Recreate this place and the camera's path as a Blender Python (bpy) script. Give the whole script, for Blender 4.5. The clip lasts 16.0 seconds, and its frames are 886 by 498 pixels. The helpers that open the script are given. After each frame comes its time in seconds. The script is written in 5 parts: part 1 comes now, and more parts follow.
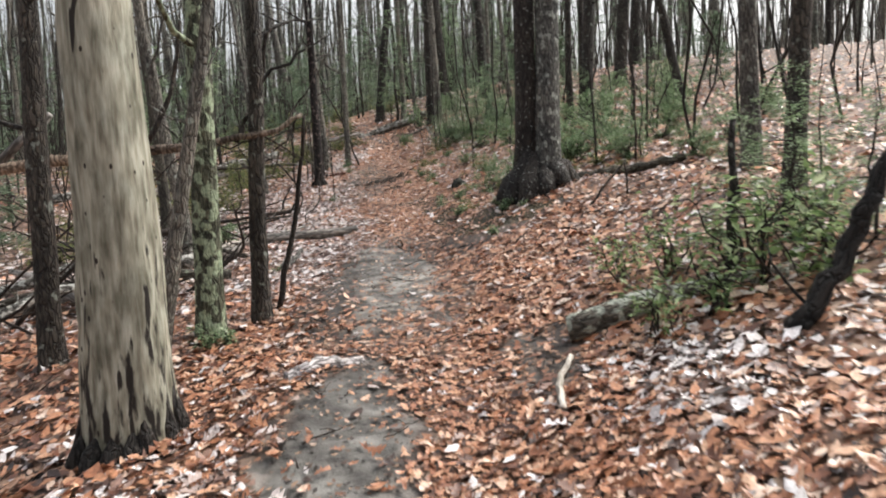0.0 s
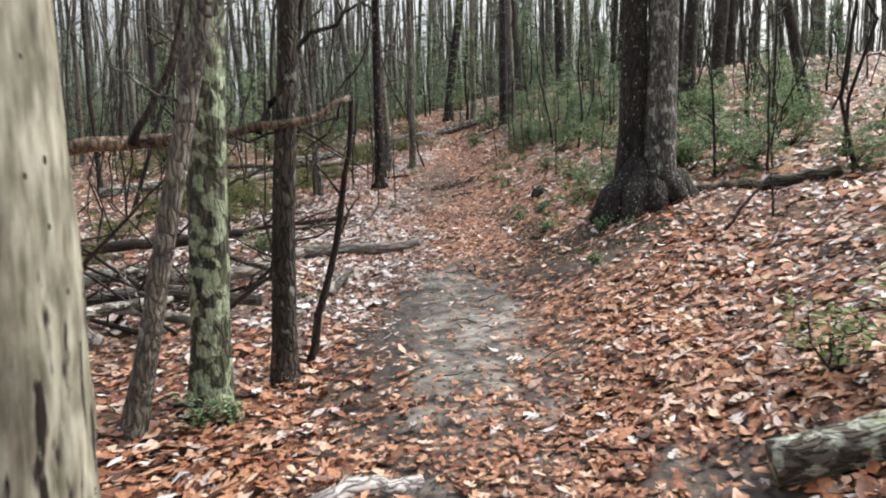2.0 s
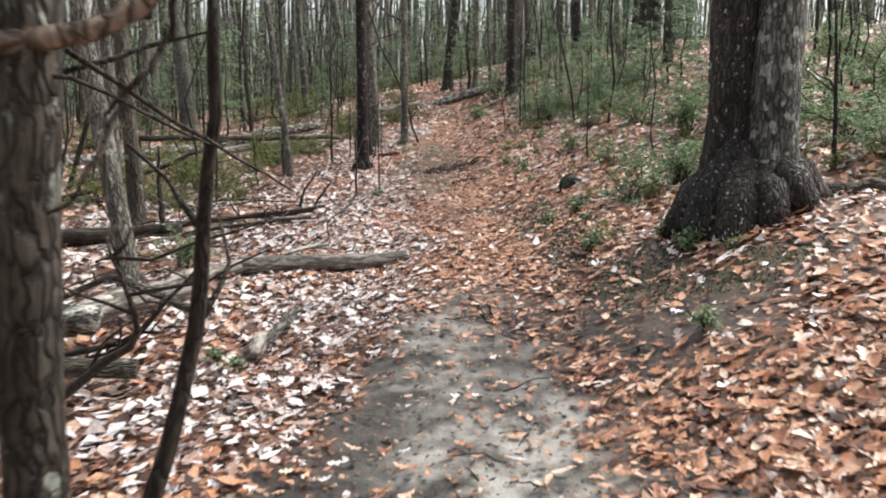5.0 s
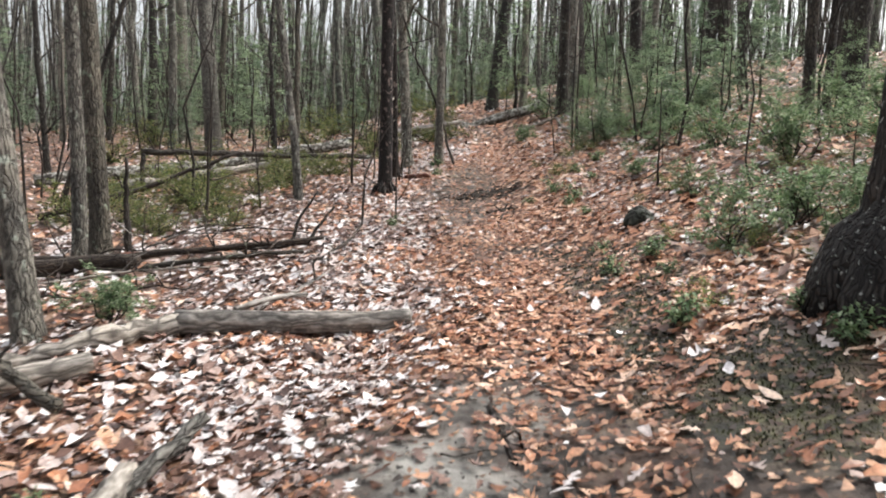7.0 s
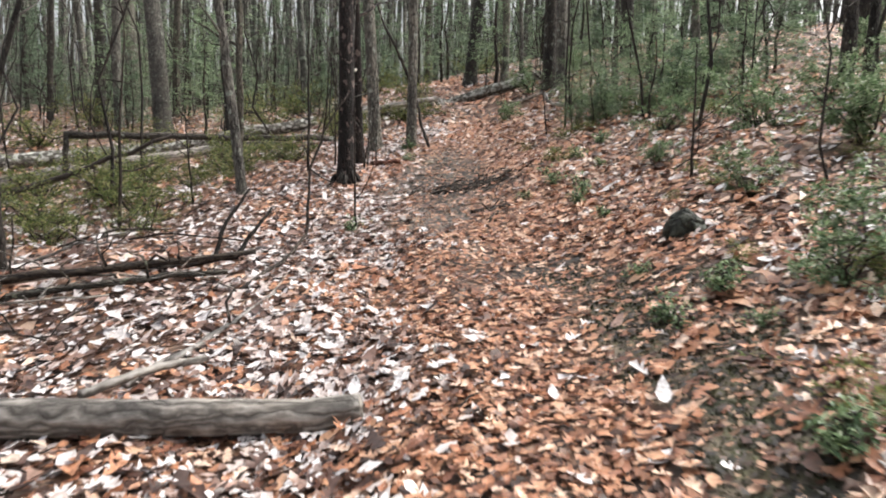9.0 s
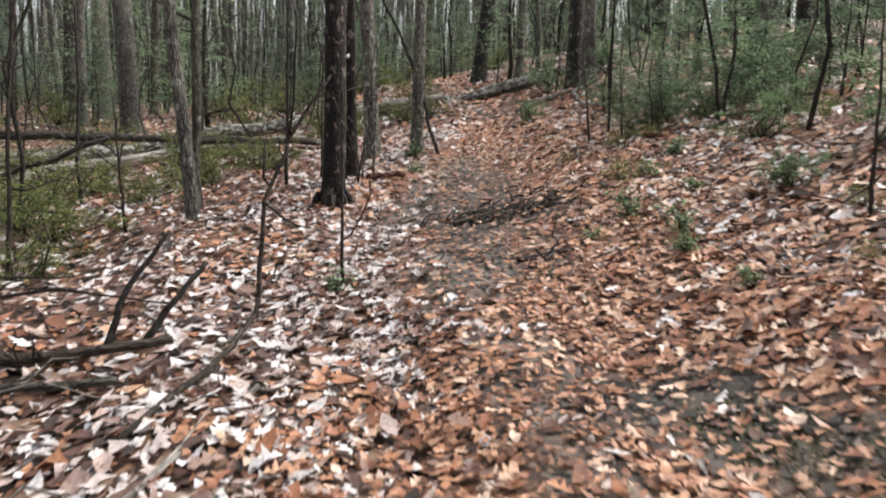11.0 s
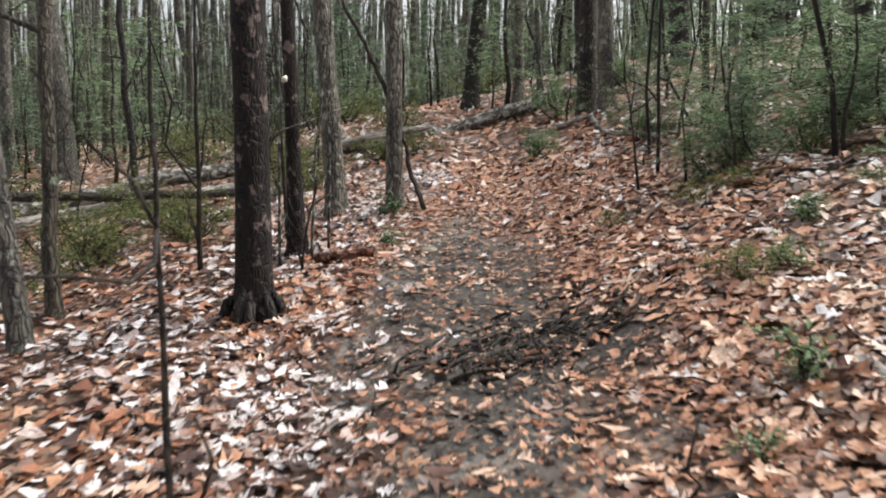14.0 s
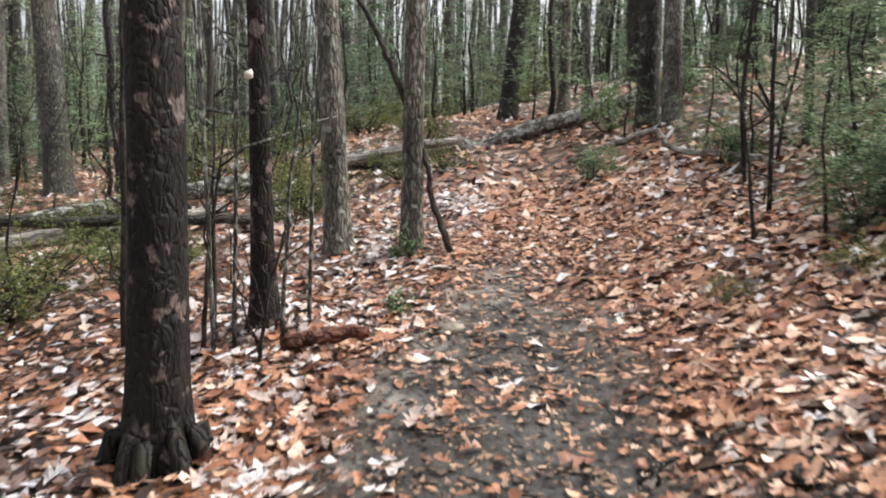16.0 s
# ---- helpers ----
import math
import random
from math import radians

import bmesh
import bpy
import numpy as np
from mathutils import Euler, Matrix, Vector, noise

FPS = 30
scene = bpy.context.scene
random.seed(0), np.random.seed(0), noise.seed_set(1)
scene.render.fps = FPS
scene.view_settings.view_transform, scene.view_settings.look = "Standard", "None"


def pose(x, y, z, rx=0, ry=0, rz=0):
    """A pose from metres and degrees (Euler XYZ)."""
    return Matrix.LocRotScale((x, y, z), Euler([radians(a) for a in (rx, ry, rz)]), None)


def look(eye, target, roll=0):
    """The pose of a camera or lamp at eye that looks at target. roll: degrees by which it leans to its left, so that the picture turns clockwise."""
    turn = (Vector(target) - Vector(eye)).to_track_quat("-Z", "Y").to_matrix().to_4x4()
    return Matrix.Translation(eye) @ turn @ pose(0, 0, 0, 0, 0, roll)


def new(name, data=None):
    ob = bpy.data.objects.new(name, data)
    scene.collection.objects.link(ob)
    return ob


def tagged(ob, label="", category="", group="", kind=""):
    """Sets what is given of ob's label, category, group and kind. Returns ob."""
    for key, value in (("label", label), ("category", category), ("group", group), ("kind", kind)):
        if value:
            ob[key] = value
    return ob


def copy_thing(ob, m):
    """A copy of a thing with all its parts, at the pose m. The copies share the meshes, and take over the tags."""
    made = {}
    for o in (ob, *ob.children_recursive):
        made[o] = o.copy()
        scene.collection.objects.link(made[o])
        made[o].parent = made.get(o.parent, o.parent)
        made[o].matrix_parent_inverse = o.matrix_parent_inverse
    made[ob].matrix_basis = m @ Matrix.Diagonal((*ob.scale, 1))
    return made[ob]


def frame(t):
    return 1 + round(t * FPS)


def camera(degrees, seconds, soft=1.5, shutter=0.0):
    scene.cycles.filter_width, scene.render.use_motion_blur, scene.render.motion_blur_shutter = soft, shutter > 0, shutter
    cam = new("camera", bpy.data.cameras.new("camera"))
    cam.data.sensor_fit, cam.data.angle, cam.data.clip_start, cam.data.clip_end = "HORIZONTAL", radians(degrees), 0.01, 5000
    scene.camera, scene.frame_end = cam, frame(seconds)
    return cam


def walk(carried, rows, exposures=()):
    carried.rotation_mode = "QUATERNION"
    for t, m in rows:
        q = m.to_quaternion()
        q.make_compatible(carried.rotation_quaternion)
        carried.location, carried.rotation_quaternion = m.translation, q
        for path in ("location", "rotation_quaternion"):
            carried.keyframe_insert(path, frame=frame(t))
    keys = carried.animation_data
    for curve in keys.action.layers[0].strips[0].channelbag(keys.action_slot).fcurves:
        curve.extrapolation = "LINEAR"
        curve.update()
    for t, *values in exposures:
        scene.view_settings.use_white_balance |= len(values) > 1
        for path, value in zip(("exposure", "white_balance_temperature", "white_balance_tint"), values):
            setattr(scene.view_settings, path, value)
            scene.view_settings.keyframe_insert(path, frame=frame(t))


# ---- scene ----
cam = camera(60.6, 16.0, soft=1.9, shutter=0.5)
PATH = [
    (0, (0.011, 0.113, 1.703), (0.010, 2.104, 1.519), -3.0),
    (0.5, (-0.083, 0.540, 1.737), (-0.109, 2.533, 1.575), -1.7),
    (1, (-0.184, 1.032, 1.758), (-0.270, 3.023, 1.586), -2.5),
    (1.5, (-0.194, 1.543, 1.781), (-0.340, 3.531, 1.624), -2.6),
    (2, (-0.209, 2.050, 1.778), (-0.370, 4.036, 1.605), -1.2),
    (2.5, (-0.240, 2.530, 1.809), (-0.363, 4.513, 1.586), -2.2),
    (3, (-0.274, 3.009, 1.869), (-0.395, 4.992, 1.638), -1.5),
    (3.5, (-0.362, 3.512, 1.918), (-0.491, 5.494, 1.690), -1.2),
    (4, (-0.369, 4.042, 1.905), (-0.527, 6.022, 1.667), -2.0),
    (4.2, (-0.389, 4.208, 1.933), (-0.557, 6.186, 1.690), -1.5),
    (6.3, (-0.500, 6.384, 1.837), (-0.620, 8.370, 1.634), 1.5),
    (6.5, (-0.493, 6.587, 1.836), (-0.655, 8.571, 1.646), 1.4),
    (7, (-0.453, 7.030, 1.878), (-0.719, 9.004, 1.700), 1.4),
    (7.5, (-0.402, 7.455, 1.920), (-0.577, 9.440, 1.749), 0.8),
    (8, (-0.380, 7.924, 1.946), (-0.565, 9.908, 1.775), 1.4),
    (8.2, (-0.419, 8.103, 1.950), (-0.628, 10.083, 1.768), 1.7),
    (10.3, (-1.000, 10.474, 2.085), (-1.183, 12.446, 1.807), -0.2),
    (10.5, (-1.026, 10.745, 2.096), (-1.216, 12.716, 1.816), -0.4),
    (11, (-1.134, 11.145, 2.110), (-1.324, 13.123, 1.879), 1.5),
    (11.5, (-1.194, 11.637, 2.136), (-1.374, 13.621, 1.955), 1.1),
    (12, (-1.232, 12.084, 2.202), (-1.517, 14.056, 2.028), 1.7),
    (12.5, (-1.290, 12.507, 2.262), (-1.562, 14.478, 2.057), 1.7),
    (13, (-1.276, 12.927, 2.305), (-1.492, 14.905, 2.101), -0.2),
    (13.5, (-1.320, 13.381, 2.348), (-1.525, 15.361, 2.154), 0.1),
    (14, (-1.372, 13.792, 2.413), (-1.544, 15.777, 2.247), -0.3),
    (14.5, (-1.382, 14.222, 2.479), (-1.571, 16.207, 2.319), 0.2),
    (15, (-1.438, 14.676, 2.507), (-1.622, 16.660, 2.344), 1.8),
    (15.5, (-1.487, 15.126, 2.536), (-1.692, 17.109, 2.373), 0.8),
    (16, (-1.520, 15.531, 2.599), (-1.775, 17.509, 2.456), 0.7),
]
EXPOSURES = [(0, 0.78, 6600, 8), (3, 0.86, 6600, 8), (4.2, 0.93, 6600, 8), (6.5, 1.0, 6600, 8), (8.2, 1.06, 6600, 8), (10.5, 0.74, 6600, 8), (14, 0.76, 6600, 8), (16, 0.98, 6600, 8)]
walk(cam, [(t, look(eye, target, roll)) for t, eye, target, roll in PATH], EXPOSURES)

# ---- world, sun, exposure ----
SUN_ELEV, SUN_AZ = 52.0, 60.0
world = bpy.data.worlds.new("overcast_sky")
scene.world = world
world.use_nodes = True
wn = world.node_tree.nodes
sky = wn.new("ShaderNodeTexSky")
sky.sky_type = "NISHITA"
sky.sun_disc = False
sky.sun_elevation, sky.sun_rotation = radians(SUN_ELEV), radians(SUN_AZ)
sky.air_density, sky.dust_density, sky.ozone_density = 1.0, 6.0, 1.0
wn["Background"].inputs["Strength"].default_value = 0.15
grey = wn.new("ShaderNodeHueSaturation")
grey.inputs["Saturation"].default_value = 0.3
world.node_tree.links.new(sky.outputs[0], grey.inputs["Color"])
world.node_tree.links.new(grey.outputs[0], wn["Background"].inputs["Color"])
sun = new("sun", bpy.data.lights.new("sun", "SUN"))
sun.data.energy, sun.data.angle, sun.data.color = 1.3, radians(25), (1.0, 0.97, 0.93)
_a, _e = radians(SUN_AZ), radians(SUN_ELEV)
sun.matrix_world = look((0, 0, 30), (-math.sin(_a) * math.cos(_e), -math.cos(_a) * math.cos(_e), 30 - math.sin(_e)))

rng = np.random.default_rng(7)


# ---- materials ----
def material(name, rough=0.8, spec=0.5):
    m = bpy.data.materials.new(name)
    m.use_nodes = True
    b = m.node_tree.nodes["Principled BSDF"]
    b.inputs["Roughness"].default_value = rough
    b.inputs["Specular IOR Level"].default_value = spec
    return m, m.node_tree.nodes, m.node_tree.links, b


def ramp(nodes, stops, mode="LINEAR"):
    r = nodes.new("ShaderNodeValToRGB")
    r.color_ramp.interpolation = mode
    el = r.color_ramp.elements
    while len(el) < len(stops):
        el.new(0.5)
    for e, (p, c) in zip(el, stops):
        e.position, e.color = p, (*c, 1)
    return r


def tex(nodes, links, kind, scale, stretch=(1, 1, 1), detail=4, coord="Object"):
    tc = nodes.new("ShaderNodeTexCoord")
    mp = nodes.new("ShaderNodeMapping")
    mp.inputs["Scale"].default_value = stretch
    links.new(tc.outputs[coord], mp.inputs["Vector"])
    n = nodes.new("ShaderNodeTexNoise" if kind == "noise" else "ShaderNodeTexVoronoi")
    n.inputs["Scale"].default_value = scale
    if kind == "noise":
        n.inputs["Detail"].default_value = detail
    links.new(mp.outputs[0], n.inputs["Vector"])
    return n


def mix(nodes, links, fac, a, b, blend="MIX"):
    m = nodes.new("ShaderNodeMix")
    m.data_type, m.blend_type = "RGBA", blend
    for sock, v in ((m.inputs[0], fac), (m.inputs[6], a), (m.inputs[7], b)):
        if isinstance(v, (int, float)):
            sock.default_value = v
        elif isinstance(v, tuple):
            sock.default_value = (*v, 1)
        else:
            links.new(v, sock)
    return m.outputs[2]


def bump(nodes, links, bsdf, height, strength, distance):
    b = nodes.new("ShaderNodeBump")
    b.inputs["Strength"].default_value, b.inputs["Distance"].default_value = strength, distance
    links.new(height, b.inputs["Height"])
    links.new(b.outputs[0], bsdf.inputs["Normal"])


def bark(name, dark, mid, light, ridge=1.0, lichen=None, amount=0.5, rough=0.75, plate=32, stretch=0.17, spot=13, crack=0.15):
    """Bark of long plates between dark furrows, mottled, and with lichen patches where given."""
    m, n, l, b = material(name, rough, 0.35)
    tc = n.new("ShaderNodeTexCoord")
    warp = n.new("ShaderNodeTexNoise")
    warp.inputs["Scale"].default_value, warp.inputs["Detail"].default_value = 7, 3
    l.new(tc.outputs["Object"], warp.inputs["Vector"])
    push = n.new("ShaderNodeVectorMath")
    push.operation = "MULTIPLY_ADD"
    l.new(warp.outputs["Color"], push.inputs[0])
    push.inputs[1].default_value = (0.09, 0.09, 0.25)
    l.new(tc.outputs["Object"], push.inputs[2])
    mp = n.new("ShaderNodeMapping")
    mp.inputs["Scale"].default_value = (1, 1, stretch)
    l.new(push.outputs[0], mp.inputs["Vector"])
    cell = n.new("ShaderNodeTexVoronoi")
    cell.feature = "DISTANCE_TO_EDGE"
    cell.inputs["Scale"].default_value = plate
    l.new(mp.outputs[0], cell.inputs["Vector"])
    fine = tex(n, l, "noise", 48, (1, 1, 0.3), 6)
    big = tex(n, l, "noise", 3.4, (1, 1, 0.5), 4)
    fr = ramp(n, [(0.34, mid), (0.62, light)])
    l.new(fine.outputs[0], fr.inputs[0])
    cr = ramp(n, [(0.0, (crack, crack, crack)), (0.2, (1, 1, 1))])
    l.new(cell.outputs["Distance"], cr.inputs[0])
    col = mix(n, l, cr.outputs[0], dark, fr.outputs[0])
    br = ramp(n, [(0.32, (0.45, 0.45, 0.46)), (0.66, (1.2, 1.17, 1.12))])
    l.new(big.outputs[0], br.inputs[0])
    col = mix(n, l, 1.0, col, br.outputs[0], "MULTIPLY")
    info = n.new("ShaderNodeObjectInfo")
    vr = ramp(n, [(0.0, (0.7, 0.7, 0.72)), (1.0, (1.2, 1.16, 1.1))])
    l.new(info.outputs["Random"], vr.inputs[0])
    col = mix(n, l, 1.0, col, vr.outputs[0], "MULTIPLY")
    if lichen:
        spots = tex(n, l, "noise", spot, (1, 1, 0.75), 6)
        lr = ramp(n, [(amount, (0, 0, 0)), (amount + 0.05, (1, 1, 1))])
        l.new(spots.outputs[0], lr.inputs[0])
        tone = tex(n, l, "noise", 34, (1, 1, 1), 3)
        tr = ramp(n, [(0.35, tuple(c * 0.55 for c in lichen)), (0.65, lichen)])
        l.new(tone.outputs[0], tr.inputs[0])
        col = mix(n, l, lr.outputs[0], col, tr.outputs[0])
    l.new(col, b.inputs["Base Color"])
    hs = n.new("ShaderNodeMath")
    hs.operation = "MULTIPLY_ADD"
    l.new(fine.outputs[0], hs.inputs[0])
    hs.inputs[1].default_value = 0.5
    l.new(cr.outputs[0], hs.inputs[2])
    bump(n, l, b, hs.outputs[0], 0.8 * ridge, 0.022)
    return m


BARK_GREY = bark("grey_bark", (0.045, 0.042, 0.038), (0.14, 0.132, 0.12), (0.32, 0.31, 0.28), 1, (0.4, 0.43, 0.37), 0.6)
BARK_DARK = bark("dark_wet_bark", (0.012, 0.0105, 0.0095), (0.04, 0.035, 0.031), (0.105, 0.094, 0.084), 1, (0.28, 0.3, 0.26), 0.62)
BARK_ASH = bark("grey_lichened_bark", (0.03, 0.03, 0.027), (0.15, 0.15, 0.138), (0.36, 0.36, 0.33), 1.1, (0.48, 0.5, 0.45), 0.56, spot=12)
# Lichened bark lightened towards grey-green to paint in the distance haze.
BARK_HAZE = bark("pale_grey_green_bark", (0.035, 0.037, 0.032), (0.1, 0.105, 0.092), (0.24, 0.25, 0.225), 0.6, (0.31, 0.355, 0.285), 0.56, spot=5)
BARK_RED = bark("reddish_flaky_bark", (0.005, 0.004, 0.004), (0.009, 0.0062, 0.0058), (0.032, 0.02, 0.018), 0.9, (0.2, 0.15, 0.135), 0.585, plate=40, stretch=0.3, spot=14, crack=0.5)
BARK_LICHEN = bark("lichen_covered_bark", (0.02, 0.024, 0.016), (0.07, 0.075, 0.05), (0.2, 0.21, 0.15), 0.8, (0.42, 0.5, 0.34), 0.485, plate=30)
BARK_BROWN = bark("brown_bark", (0.03, 0.027, 0.022), (0.085, 0.076, 0.062), (0.19, 0.175, 0.145), 1, (0.26, 0.3, 0.22), 0.62)
LOG_WOOD = bark("weathered_log_wood", (0.05, 0.043, 0.038), (0.27, 0.25, 0.228), (0.56, 0.53, 0.5), 0.5, rough=0.5, plate=14, stretch=0.06)
LOG_MOSS = bark("mossy_log_bark", (0.02, 0.018, 0.015), (0.095, 0.088, 0.078), (0.28, 0.27, 0.25), 0.9, (0.56, 0.56, 0.52), 0.51)
BARK_SPECK = bark("black_wet_bark_with_lichen_specks", (0.01, 0.009, 0.009), (0.035, 0.03, 0.028), (0.09, 0.08, 0.074), 1.2, (0.5, 0.52, 0.48), 0.63, spot=30)
LOG_PALE = bark("pale_lichened_log_bark", (0.03, 0.026, 0.02), (0.11, 0.095, 0.075), (0.28, 0.25, 0.21), 0.8, (0.55, 0.58, 0.49), 0.5)
BONE_WOOD = bark("bleached_stick_wood", (0.25, 0.23, 0.21), (0.6, 0.57, 0.53), (0.82, 0.8, 0.77), 0.5, plate=12, stretch=0.1)
RED_ROT = bark("red_rotten_wood", (0.06, 0.02, 0.014), (0.22, 0.07, 0.045), (0.36, 0.15, 0.09), 1.0, plate=24)
BLACK_ROT = bark("black_rotten_wood", (0.006, 0.005, 0.005), (0.016, 0.013, 0.012), (0.04, 0.034, 0.03), 1.0, plate=26)
TAN_POLE = bark("tan_barkless_pole", (0.05, 0.036, 0.028), (0.2, 0.15, 0.115), (0.4, 0.32, 0.26), 0.6, plate=22, stretch=0.1)
TWIG = bark("wet_twig_bark", (0.014, 0.011, 0.01), (0.035, 0.027, 0.023), (0.075, 0.06, 0.05), 0.6)


def dead_wood():
    """Barkless standing wood: pale grey-tan with fine vertical grain, drips, borer holes and a rotten foot."""
    m, n, l, b = material("bare_dead_wood", 0.7, 0.3)
    grain = tex(n, l, "noise", 30, (1, 1, 0.16), 7)
    gr = ramp(n, [(0.32, (0.16, 0.147, 0.115)), (0.48, (0.3, 0.287, 0.235)), (0.66, (0.45, 0.44, 0.38))])
    l.new(grain.outputs[0], gr.inputs[0])
    big = tex(n, l, "noise", 9, (1, 1, 0.45), 7)
    br = ramp(n, [(0.34, (0.5, 0.5, 0.45)), (0.46, (0.85, 0.86, 0.82)), (0.64, (1.12, 1.11, 1.06))])
    l.new(big.outputs[0], br.inputs[0])
    col = mix(n, l, 1.0, gr.outputs[0], br.outputs[0], "MULTIPLY")
    tc = n.new("ShaderNodeTexCoord")
    sep = n.new("ShaderNodeSeparateXYZ")
    l.new(tc.outputs["Object"], sep.inputs[0])
    rot = tex(n, l, "noise", 17, (1, 1, 0.2), 8)
    add = n.new("ShaderNodeMath")
    add.operation = "MULTIPLY_ADD"
    l.new(sep.outputs[2], add.inputs[0])
    add.inputs[1].default_value = -0.16
    l.new(rot.outputs[0], add.inputs[2])
    rr = ramp(n, [(0.45, (0, 0, 0)), (0.52, (1, 1, 1))])
    l.new(add.outputs[0], rr.inputs[0])
    col = mix(n, l, rr.outputs[0], col, (0.018, 0.014, 0.012))
    holes = tex(n, l, "voronoi", 12, (1, 1, 0.6))
    hr = ramp(n, [(0.1, (1, 1, 1)), (0.14, (0, 0, 0))])
    l.new(holes.outputs["Distance"], hr.inputs[0])
    col = mix(n, l, hr.outputs[0], col, (0.03, 0.022, 0.018))
    slots = tex(n, l, "noise", 11, (1, 1, 0.16), 2)
    sl = ramp(n, [(0.71, (0, 0, 0)), (0.725, (1, 1, 1))])
    l.new(slots.outputs[0], sl.inputs[0])
    col = mix(n, l, sl.outputs[0], col, (0.025, 0.02, 0.017))
    l.new(col, b.inputs["Base Color"])
    bump(n, l, b, grain.outputs[0], 0.5, 0.015)
    return m


DEAD_WOOD = dead_wood()

LEAF_STOPS = [(0.0, (0.045, 0.022, 0.016)), (0.13, (0.16, 0.06, 0.034)), (0.36, (0.37, 0.152, 0.08)),
              (0.6, (0.53, 0.25, 0.138)), (0.82, (0.66, 0.4, 0.265)), (1.0, (0.82, 0.66, 0.56))]
# Pale wet leaves, with the sky's sheen put into their upper colours.
SHEEN_STOPS = [(0.0, (0.03, 0.02, 0.018)), (0.2, (0.14, 0.073, 0.055)), (0.36, (0.36, 0.225, 0.18)),
              (0.5, (0.58, 0.465, 0.43)), (0.68, (0.76, 0.7, 0.695)), (1.0, (0.86, 0.83, 0.85))]
# Matted leaves, darkened so that the gaps above them look shaded.
GAP_STOPS = [(0.0, (0.03, 0.015, 0.011)), (0.4, (0.18, 0.077, 0.045)), (0.8, (0.4, 0.19, 0.11)), (1.0, (0.6, 0.36, 0.24))]


# Trodden leaf tones, lifted slightly to include the glare off the trail.
TROD_STOPS = [(0.0, (0.08, 0.034, 0.022)), (0.13, (0.25, 0.097, 0.053)), (0.42, (0.47, 0.208, 0.113)),
              (0.74, (0.62, 0.345, 0.212)), (1.0, (0.78, 0.57, 0.45))]


def leaf_material(name, stops, single=False, rough=0.42):
    m, n, l, b = material(name, rough, 0.55)
    r = ramp(n, stops)
    if single:
        l.new(n.new("ShaderNodeObjectInfo").outputs["Random"], r.inputs[0])
    else:
        l.new(n.new("ShaderNodeNewGeometry").outputs["Random Per Island"], r.inputs[0])
    mott = tex(n, l, "noise", 55, (1, 1, 1), 3)
    mr = ramp(n, [(0.3, (0.62, 0.6, 0.58)), (0.7, (1.15, 1.15, 1.15))])
    l.new(mott.outputs[0], mr.inputs[0])
    l.new(mix(n, l, 1.0, r.outputs[0], mr.outputs[0], "MULTIPLY"), b.inputs["Base Color"])
    bump(n, l, b, mott.outputs[0], 0.3, 0.004)
    return m


LEAF = leaf_material("fallen_oak_leaf", LEAF_STOPS)
LEAF_SHEEN = leaf_material("bleached_wet_leaf", SHEEN_STOPS, rough=0.33)
LEAF_TROD = leaf_material("trodden_leaf", TROD_STOPS)
LEAF_GAP = leaf_material("matted_brown_leaf", GAP_STOPS)
CRUMB = leaf_material("leaf_crumb", [(0, (0.02, 0.017, 0.016)), (0.45, (0.06, 0.045, 0.038)), (0.7, (0.2, 0.105, 0.065)), (1, (0.5, 0.33, 0.22))], rough=0.6)
LEAF_ONE = leaf_material("single_oak_leaf", LEAF_STOPS, True)


def green_material(name, stops):
    m, n, l, b = material(name, 0.45, 0.4)
    r = ramp(n, stops)
    l.new(n.new("ShaderNodeNewGeometry").outputs["Random Per Island"], r.inputs[0])
    l.new(r.outputs[0], b.inputs["Base Color"])
    thin = n.new("ShaderNodeBsdfTranslucent")
    l.new(r.outputs[0], thin.inputs["Color"])
    both = n.new("ShaderNodeMixShader")
    both.inputs[0].default_value = 0.4
    l.new(b.outputs[0], both.inputs[1])
    l.new(thin.outputs[0], both.inputs[2])
    l.new(both.outputs[0], n["Material Output"].inputs["Surface"])
    return m


EVERGREEN = green_material("evergreen_leaf", [(0, (0.06, 0.11, 0.052)), (0.5, (0.185, 0.28, 0.14)), (0.85, (0.32, 0.42, 0.24)), (1, (0.52, 0.59, 0.44))])
PINE = green_material("light_feathery_needle", [(0, (0.1, 0.155, 0.08)), (0.5, (0.25, 0.36, 0.2)), (1, (0.44, 0.55, 0.35))])
MOSS = green_material("olive_moss", [(0, (0.014, 0.016, 0.01)), (0.6, (0.038, 0.04, 0.02)), (1, (0.1, 0.1, 0.045))])
LIGHT_GREEN = green_material("light_evergreen_leaf", [(0, (0.08, 0.14, 0.055)), (0.4, (0.23, 0.34, 0.14)), (0.8, (0.4, 0.5, 0.25)), (1, (0.56, 0.62, 0.42))])
HEMLOCK = green_material("hemlock_needle", [(0, (0.06, 0.1, 0.06)), (0.5, (0.16, 0.235, 0.145)), (1, (0.3, 0.38, 0.27))])
SCRUB = green_material("yellow_green_scrub_leaf", [(0, (0.08, 0.11, 0.035)), (0.5, (0.17, 0.22, 0.07)), (0.8, (0.26, 0.28, 0.1)), (1, (0.36, 0.3, 0.16))])


